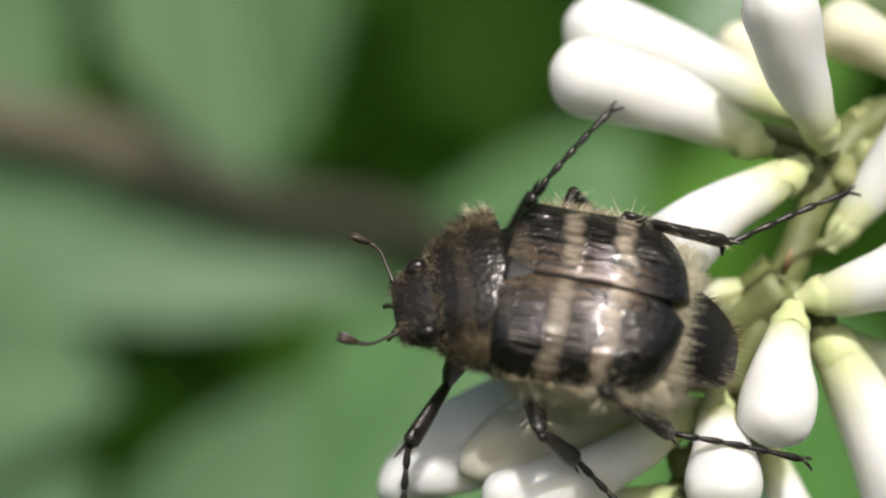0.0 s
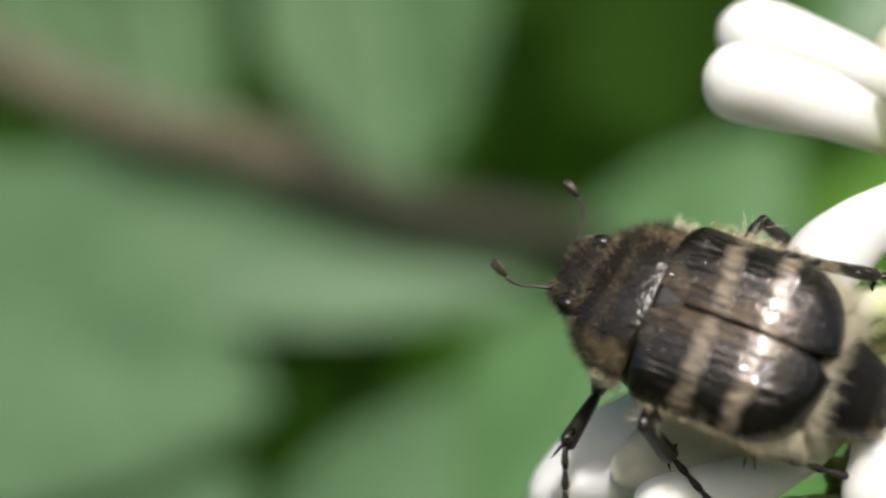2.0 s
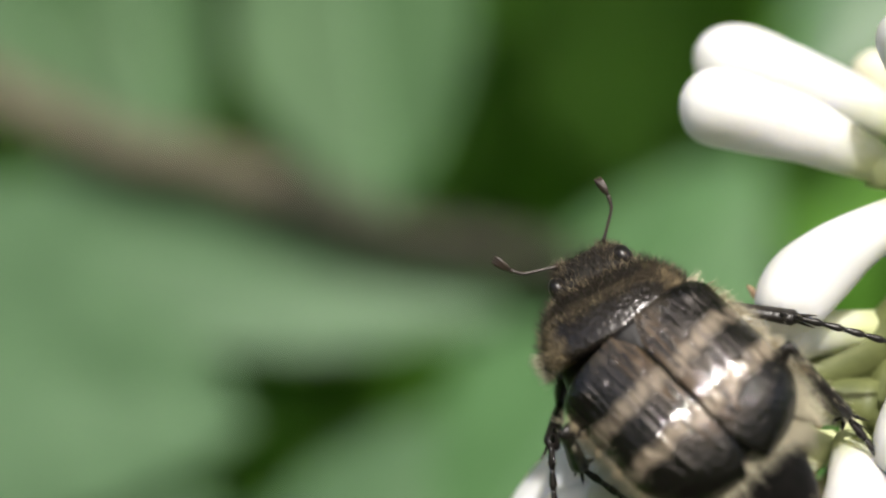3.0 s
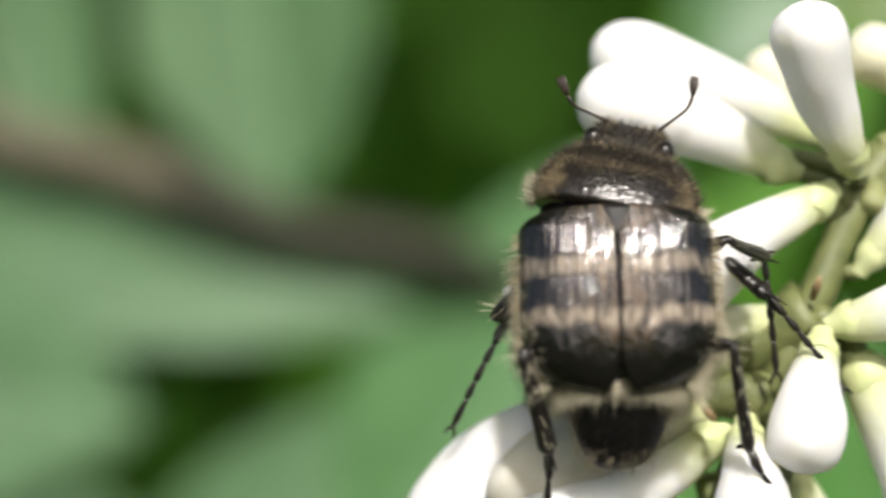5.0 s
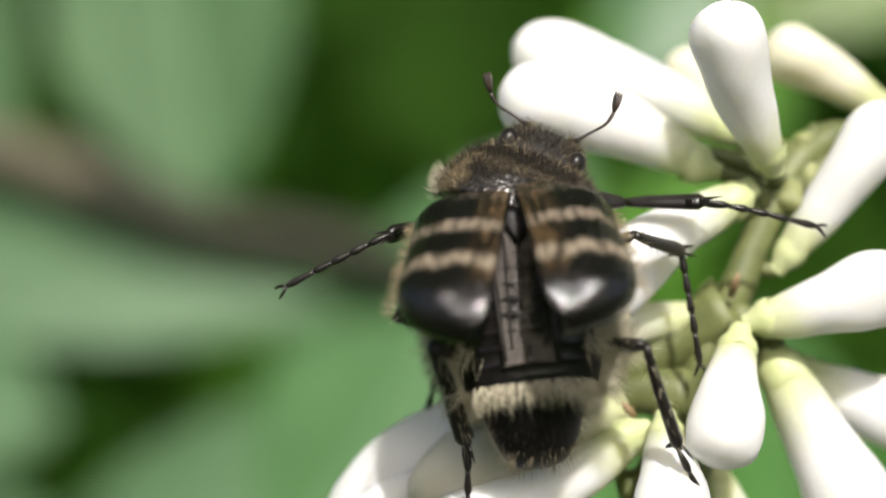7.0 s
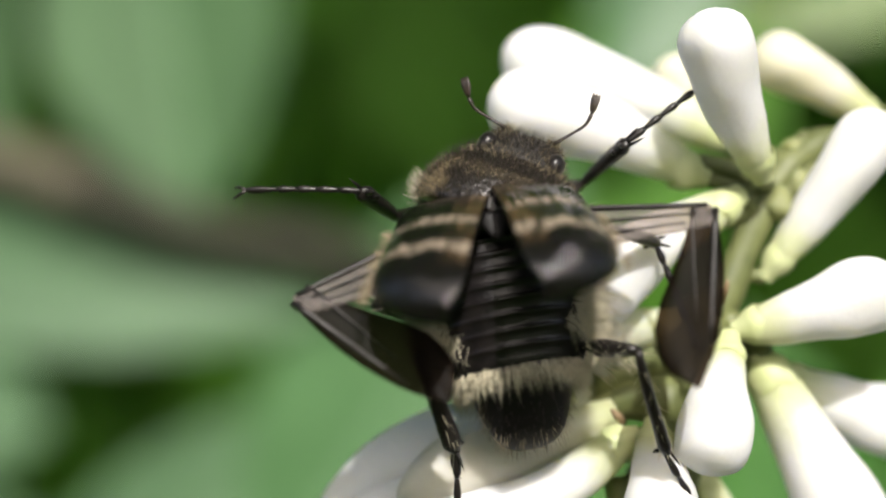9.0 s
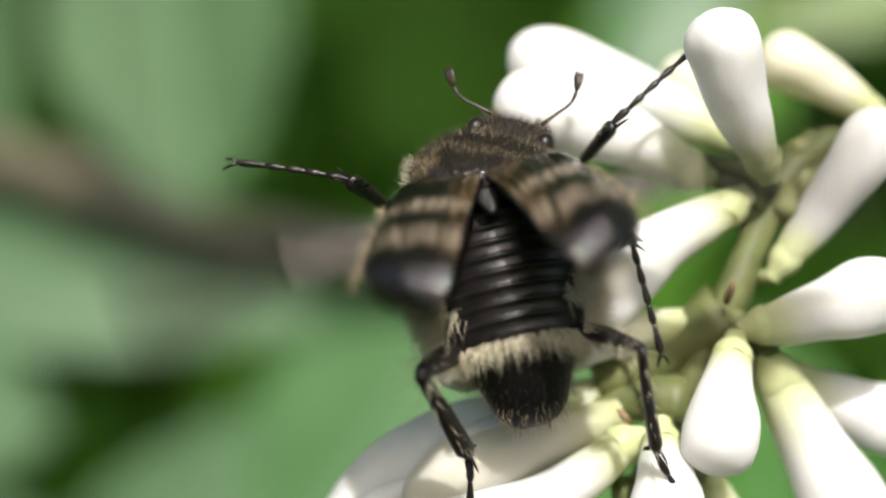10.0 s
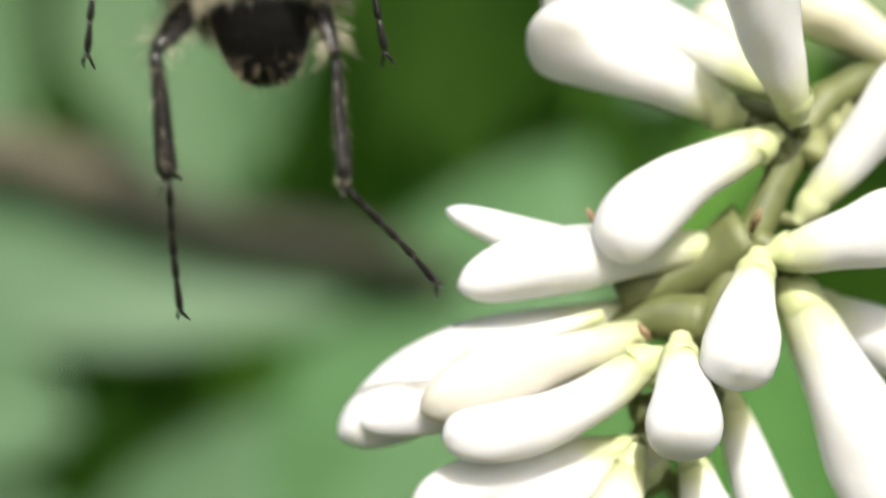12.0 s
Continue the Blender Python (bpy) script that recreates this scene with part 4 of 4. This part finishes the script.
# feet: seconds, end of the shin, tip of the foot
FEET = {
    ("left", "front"): [
        (0.0, (-2.26, -0.50, -7.06), (-2.38, -0.50, -8.46)), (1.0, (-2.19, -0.50, -7.14), (-2.37, -0.50, -8.40)), (1.5, (-1.52, -0.50, -7.06), (-1.73, -0.50, -8.53)),
        (2.0, (-2.07, -0.50, -6.84), (-2.07, -0.50, -8.36)), (2.5, (-1.80, -0.50, -7.26), (-1.72, -0.50, -8.60)), (3.0, (-1.81, -0.50, -6.07), (-1.72, -0.50, -7.76)),
        (4.8, (-0.04, 1.00, -2.39), (-1.32, 1.00, -4.78)), (5.5, (-0.40, 1.00, -2.79), (-1.38, 1.00, -5.09)), (5.8, (-0.81, 1.00, -2.29), (-2.19, 1.00, -4.68)),
        (6.1, (-0.87, 0.50, -0.85), (-3.51, 0.50, -3.76)), (6.5, (-0.99, 0.00, -0.14), (-4.78, 0.00, -2.04)), (7.0, (-1.23, 0.00, 0.40), (-5.37, 0.00, -1.53)),
        (9.0, (-1.79, 0.00, 2.00), (-6.02, 0.00, 2.20)), (9.5, (-1.84, 0.00, 1.88), (-5.94, 0.00, 2.14)), (10.0, (-2.34, 0.00, 2.36), (-6.22, 0.00, 3.14)),
        (10.5, (-3.25, 0.00, 3.75), (-7.16, 0.00, 4.52)), (11.0, (-5.32, 0.00, 6.03), (-8.57, 0.00, 6.82)), (11.5, (-7.04, -1.00, 8.90), (-10.23, -1.00, 9.43)), (12.0, (-10.14, -2.00, 12.86), (-13.26, -2.00, 13.39))],
    ("left", "middle"): [
        (0.0, (3.08, -0.50, -7.49), (4.42, -0.50, -8.83)), (1.5, (3.30, -0.50, -7.20), (4.99, -0.50, -8.71)), (2.0, (1.30, -0.50, -7.15), (2.52, -0.50, -8.55)), (2.5, (0.37, 0.00, -8.37), (1.45, 0.00, -9.61)),
        (3.0, (-0.84, 0.00, -6.83), (0.59, 0.00, -7.80)), (4.8, (1.29, 3.00, -3.04), (0.91, 3.00, -4.37)), (5.5, (1.20, 3.00, -3.09), (0.92, 3.00, -4.23)), (6.5, (1.01, 3.00, -3.01), (0.63, 3.00, -4.16)), (7.0, (0.80, 3.00, -2.92), (0.42, 3.00, -4.06)),
        (9.0, (0.59, 3.00, -2.31), (1.24, 6.50, -3.47)), (10.0, (-0.38, 3.00, -0.97), (0.20, 6.50, -1.84)), (10.5, (-1.31, 2.00, 0.30), (-0.79, 5.00, -0.67)), (11.0, (-3.88, 0.00, 2.09), (-3.52, 0.00, 0.47)),
        (11.5, (-7.66, -1.00, 5.72), (-8.14, -1.00, 2.74)), (12.0, (-10.49, -2.00, 9.74), (-10.83, -2.00, 7.66))],
    ("left", "hind"): [
        (0.0, (5.99, -1.50, -6.52), (9.75, -1.00, -7.13)), (1.5, (5.70, -1.50, -6.43), (9.47, -1.00, -7.05)), (2.0, (3.67, -1.50, -6.80), (6.62, -1.00, -7.52)), (2.5, (2.43, -1.50, -8.30), (4.27, -1.00, -9.33)),
        (3.0, (1.43, -1.50, -7.13), (2.14, -1.00, -8.94)), (4.8, (1.36, -1.50, -6.38), (1.20, -1.00, -8.39)), (5.5, (1.32, -1.50, -6.26), (1.33, -1.00, -8.45)), (6.5, (1.25, -1.50, -6.28), (1.20, -1.00, -8.56)),
        (7.0, (1.23, -1.50, -6.16), (1.24, -1.00, -8.47)), (9.0, (1.21, -1.50, -6.15), (1.26, -1.00, -8.25)), (9.5, (1.37, -1.50, -6.47), (1.47, -1.00, -8.30)), (10.0, (1.44, -1.50, -6.29), (1.45, -1.00, -8.07)),
        (10.5, (1.44, -1.50, -5.19), (1.20, -1.00, -7.54)), (11.0, (-1.56, -2.00, -3.54), (-0.35, -1.50, -7.78)), (11.5, (-5.07, -2.50, -1.24), (-4.14, -1.50, -6.92)), (12.0, (-8.11, -4.00, 2.02), (-8.14, -2.00, -2.97))],
    ("right", "front"): [
        (0.0, (1.78, 1.00, 0.94), (3.74, 1.00, 3.26)), (0.5, (1.78, 1.00, 0.79), (3.43, 1.00, 2.81)), (1.0, (2.23, 2.50, -1.10), (2.88, 6.00, -1.47)), (1.5, (2.56, 1.00, 1.03), (4.74, 1.00, 2.03)), (2.0, (3.57, 2.50, -0.43), (4.39, 6.00, -0.85)), (2.5, (5.04, 1.50, -1.56), (5.93, 1.50, -2.11)),
        (3.0, (6.67, 0.00, -2.13), (8.75, 0.00, -2.68)), (4.8, (8.33, 0.00, -1.61), (10.45, 0.00, -4.09)), (5.5, (8.39, 0.00, -1.34), (11.33, 0.00, -4.55)), (6.0, (9.05, 0.00, -0.47), (12.57, 0.00, -3.00)), (6.5, (9.18, 0.00, 0.43), (12.98, 0.00, -1.68)),
        (7.0, (8.89, 0.00, 1.45), (12.87, 0.00, 0.71)), (8.0, (7.83, 0.00, 2.59), (11.27, 0.00, 3.85)), (9.0, (6.71, 0.00, 3.56), (9.16, 0.00, 5.54)), (9.5, (6.56, 0.00, 3.63), (8.86, 0.00, 5.75)), (10.0, (6.05, 0.00, 4.14), (8.41, 0.00, 6.49)),
        (10.5, (4.61, 0.00, 5.89), (6.41, 0.00, 8.06)), (11.0, (1.71, 0.00, 7.69), (3.61, 0.00, 9.32)), (11.5, (-1.03, -1.00, 10.50), (0.74, -1.00, 12.09)), (12.0, (-4.24, -2.00, 14.60), (-2.50, -2.00, 15.99))],
    ("right", "middle"): [
        (0.0, (4.03, 3.00, -0.08), (5.34, 7.00, -0.49)), (1.5, (5.77, 3.00, -0.45), (6.79, 7.00, -0.69)), (2.5, (5.08, 2.00, -1.39), (5.80, 2.00, -1.94)), (3.0, (7.53, 0.00, -5.22), (8.83, 0.00, -6.71)),
        (4.8, (8.23, 0.50, -0.36), (8.50, 0.50, -2.34)), (5.5, (8.16, 0.50, -0.13), (8.43, 0.50, -2.13)), (6.5, (8.11, 0.50, -0.42), (8.35, 0.50, -2.19)), (7.0, (8.15, 0.50, -0.15), (8.52, 0.50, -2.10)),
        (9.0, (7.68, 0.50, 0.35), (8.23, 0.50, -0.93)), (10.0, (6.65, 0.00, 0.34), (7.50, 0.00, -2.64)), (10.5, (5.60, 0.00, 0.65), (6.50, 0.00, -2.82)), (11.0, (3.88, 0.00, 4.35), (5.51, 0.00, 1.95)),
        (11.5, (0.66, -1.00, 6.25), (1.19, -1.00, 4.30)), (12.0, (-2.50, -2.00, 9.74), (-2.15, -2.00, 8.00))],
    ("right", "hind"): [
        (0.0, (7.95, 0.00, -0.65), (11.23, 0.50, 0.92)), (1.5, (8.74, 0.00, -0.82), (11.19, 0.50, 0.92)), (2.5, (6.72, 0.00, -2.87), (8.53, 0.00, -3.97)), (3.0, (7.38, -0.50, -5.08), (8.92, -0.50, -6.99)), (3.2, (7.32, -0.50, -5.36), (9.05, -0.50, -7.10)),
        (4.8, (7.42, -1.50, -6.25), (8.70, -1.00, -8.23)), (5.5, (7.50, -1.50, -6.21), (8.90, -1.00, -8.27)), (6.5, (7.78, -1.50, -6.28), (8.92, -1.00, -8.39)), (7.0, (7.76, -1.50, -6.29), (8.81, -1.00, -8.30)),
        (9.0, (7.71, -1.50, -6.25), (8.89, -1.00, -8.18)), (9.5, (7.69, -1.50, -6.57), (8.83, -1.00, -8.23)), (10.0, (7.20, -1.50, -6.20), (8.30, -1.00, -8.00)), (10.5, (6.18, -1.50, -5.12), (8.24, -1.00, -7.83)),
        (11.0, (4.08, -2.00, -2.88), (7.93, -1.00, -7.30)), (11.5, (0.72, -2.50, -0.84), (4.50, -1.00, -4.87)), (12.0, (-2.90, -4.00, 1.82), (0.59, -2.00, -1.51))],
}


def glide(rows, t):
    """Smooth values between rows."""
    ts = [r[0] for r in rows]
    k = max(0, min(len(rows) - 2, int(np.searchsorted(ts, t, side="right")) - 1))
    h = ts[k + 1] - ts[k]
    f = max(0.0, min(1.0, (t - ts[k]) / h))
    out = []
    for c in range(1, len(rows[0])):
        def slope(i):
            if i == 0 or i == len(rows) - 1:
                return 0.0 if i == 0 else (rows[i][c] - rows[i - 1][c]) / (ts[i] - ts[i - 1])
            a, b = (rows[i][c] - rows[i - 1][c]) / (ts[i] - ts[i - 1]), (rows[i + 1][c] - rows[i][c]) / (ts[i + 1] - ts[i])
            return 0.0 if a * b <= 0 else 2 * a * b / (a + b)
        p, q, m, n = rows[k][c], rows[k + 1][c], slope(k) * h, slope(k + 1) * h
        out.append((2 * f ** 3 - 3 * f ** 2 + 1) * p + (f ** 3 - 2 * f ** 2 + f) * m + (3 * f ** 2 - 2 * f ** 3) * q + (f ** 3 - f ** 2) * n)
    return out


def aim(origin, way, side):
    """A pose with local z along way and local x near side."""
    z = Vector(way).normalized()
    x = Vector(side) - z * Vector(side).dot(z)
    x = x.normalized() if x.length > 1e-5 else z.orthogonal().normalized()
    m = Matrix((x, z.cross(x), z)).transposed().to_4x4()
    m.translation = Vector(origin)
    return m


def metres(m):
    m = m.copy()
    m.translation *= MM
    return m


def leg_poses(word, leg, shin_end, foot_tip):
    """Femur, tibia and tarsus in the beetle's space, bent at the knee outwards and up."""
    fl, tl, sl, hip = LEGS[leg]
    s = 1 if word == "right" else -1
    hip = Vector((hip[0] * s, hip[1], hip[2]))
    a = Vector(shin_end)
    v = a - hip
    d = max(abs(fl - tl) + 0.15, min(v.length, fl + tl - 0.02))
    v = v.normalized()
    end = hip + v * d
    pole = Vector({"front": (0.1 * s, 0.2, -1.0), "middle": (0.9 * s, 0.1, 1.2), "hind": (0.5 * s, 0.3, 1.2)}[leg])
    pole = (pole - v * pole.dot(v)).normalized()
    ca = (fl * fl + d * d - tl * tl) / (2 * fl * d)
    ca = max(-1.0, min(1.0, ca))
    knee = hip + v * (fl * ca) + pole * (fl * math.sqrt(1 - ca * ca))
    foot = Vector(foot_tip) - end
    down = Vector((0, 0, -1))
    return aim(hip, knee - hip, pole), aim(knee, end - knee, -pole), aim(end, foot, -down)


# wings: seconds, left swing, left blade fold, right swing, right blade fold (degrees back from straight out)
WING_ROWS = [(0.0, 92, 130, 92, 130), (6.8, 92, 130, 92, 130), (7.2, 90, 130, 90, 130), (8.0, 50, 140, 45, 135), (8.8, 20, 118, 12, 96), (9.1, 19, 113, 11, 92), (9.3, 20, 85, 16, 70), (9.5, 30, 22, 34, 26), (9.6, 10, 5, 10, 5), (12.0, 4, 0, 4, 0)]
BEAT = (36, 0, -36)          # lift of the beating wings through one stroke


def motions():
    # the cluster is weighed down by the beetle, its lower buds the most, and springs up when it lets go
    sag = ((0.0, 1.0), (9.5, 1.0), (10.0, 1.0), (10.5, 0.93), (11.0, 0.65), (11.5, 0.23), (12.0, 0.0))
    pivot = Vector((9.49, 1.00, 0.75))
    rows = []
    for t, k in sag:
        m = Matrix.Rotation(radians(2.4 * k), 4, Vector((0, -1, 0)))
        rows.append((t, pose(0, 0, HEIGHT) @ metres(Matrix.Translation(pivot + Vector((-0.2 * k, 0, -1.85 * k))) @ m @ Matrix.Translation(-pivot))))
    walk(CLUSTER, rows)
    for piece in CLUSTER.children:
        xs, zs = [v.co.x / MM for v in piece.data.vertices], [v.co.z / MM for v in piece.data.vertices]
        x, z = (min(xs) + max(xs)) / 2, (min(zs) + max(zs)) / 2
        drop = 0.75 * max(0.0, min(1.0, (2.2 - z) / 2.4)) * (0.65 + 0.35 * max(0.0, min(1.0, (x - 2) / 7)))
        if piece.name == "stem":
            drop = 0.4
        walk(piece, [(t, mm_pose(0, 0, -drop * k)) for t, k in sag])

    times = [k / 10 for k in range(121)]
    body = {t: body_pose(*glide(BODY_ROWS, t)) for t in times}
    walk(BEETLE, [(t, pose(0, 0, HEIGHT) @ metres(body[t])) for t in times])

    rows = []
    for t in times[::2]:
        turn, nod = glide(NECK_ROWS, t)
        rows.append((t, metres(Matrix.Translation((0, 0.2, 0)) @ pose(0, 0, 0, nod, 0, turn) @ Matrix.Translation((0, -0.2, 0)))))
    walk(BITS["pronotum"], rows)

    for k, (word, s) in enumerate((("left", -1), ("right", 1))):
        walk(BITS[word, "antenna"], [(row[0], mm_pose(0.82 * s, 3.5, -0.4, 0, 0, row[1 + k])) for row in ANTENNA_ROWS])

    rows = []
    for t in times[::2]:
        forward, bend = glide(DRAWN_ROWS, t)
        rows.append((t, mm_pose(0, forward, -0.04 * bend, bend)))
    walk(BITS["abdomen"], rows)

    for (word, leg), keys in FEET.items():
        flat = [(t, *a, *b) for t, a, b in keys]
        segs = {"femur": [], "tibia": [], "tarsus": []}
        for t in times:
            v = glide(flat, t)
            back = body[t].inverted()
            for name, m in zip(segs, leg_poses(word, leg, back @ Vector(v[:3]), back @ Vector(v[3:]))):
                segs[name].append((t, metres(m)))
        for name, rows in segs.items():
            walk(BITS[word, leg, name], rows)

    quick = [k / FPS for k in range(int(9.4 * FPS), 12 * FPS + 1)]
    slow = [t for t in times if t < 9.4]
    for word, s in (("left", -1), ("right", 1)):
        case, wing, tip = [], [], []
        for t in slow + quick:
            beating = t >= 9.6
            lift = BEAT[frame(t) % 3] if beating else (12 if s < 0 else 26) * max(0.0, 1 - abs(t - 9.5) / 0.12)
            sp, up, ro = glide(CASE_ROWS, t)[(0 if s < 0 else 3):][:3]
            hum = 0.45 * BEAT[frame(t) % 3] if t >= 9.4 else 0
            aside = min(1.0, up / 34)
            case.append((t, metres(pose((1.3 + 0.05 * aside) * s, -0.1 + 0.6 * aside, 1.3 + 0.3 * aside, 0, 0, s * sp) @ pose(0, 0, 0, -up - hum, s * ro, 0))))
            swing, fold = glide(WING_ROWS, t)[(0 if s < 0 else 2):][:2]
            swing -= 0.55 * lift if beating else 0
            out = max(0.0, min(1.0, (90 - swing) / 60))
            wing.append((t, metres(pose((0.8 + 1.5 * out) * s, -0.3, 1.50 - 0.03 * s * (1 - out) - 0.10 * out, 0, 0, -s * swing) @ pose(0, 0, 0, 0, -s * (lift + 15.5 * out - 9.5), 0))))
            tip.append((t, metres(pose(4.3 * s, 0, -0.03, 0, 0, -s * fold * out) @ pose(0, 0, 0, 0, 169 * s * (1 - out), 0))))
        walk(BITS[word, "elytron"], case)
        walk(BITS[word, "wing"], wing)
        walk(BITS[word, "wing_tip"], tip)


motions()
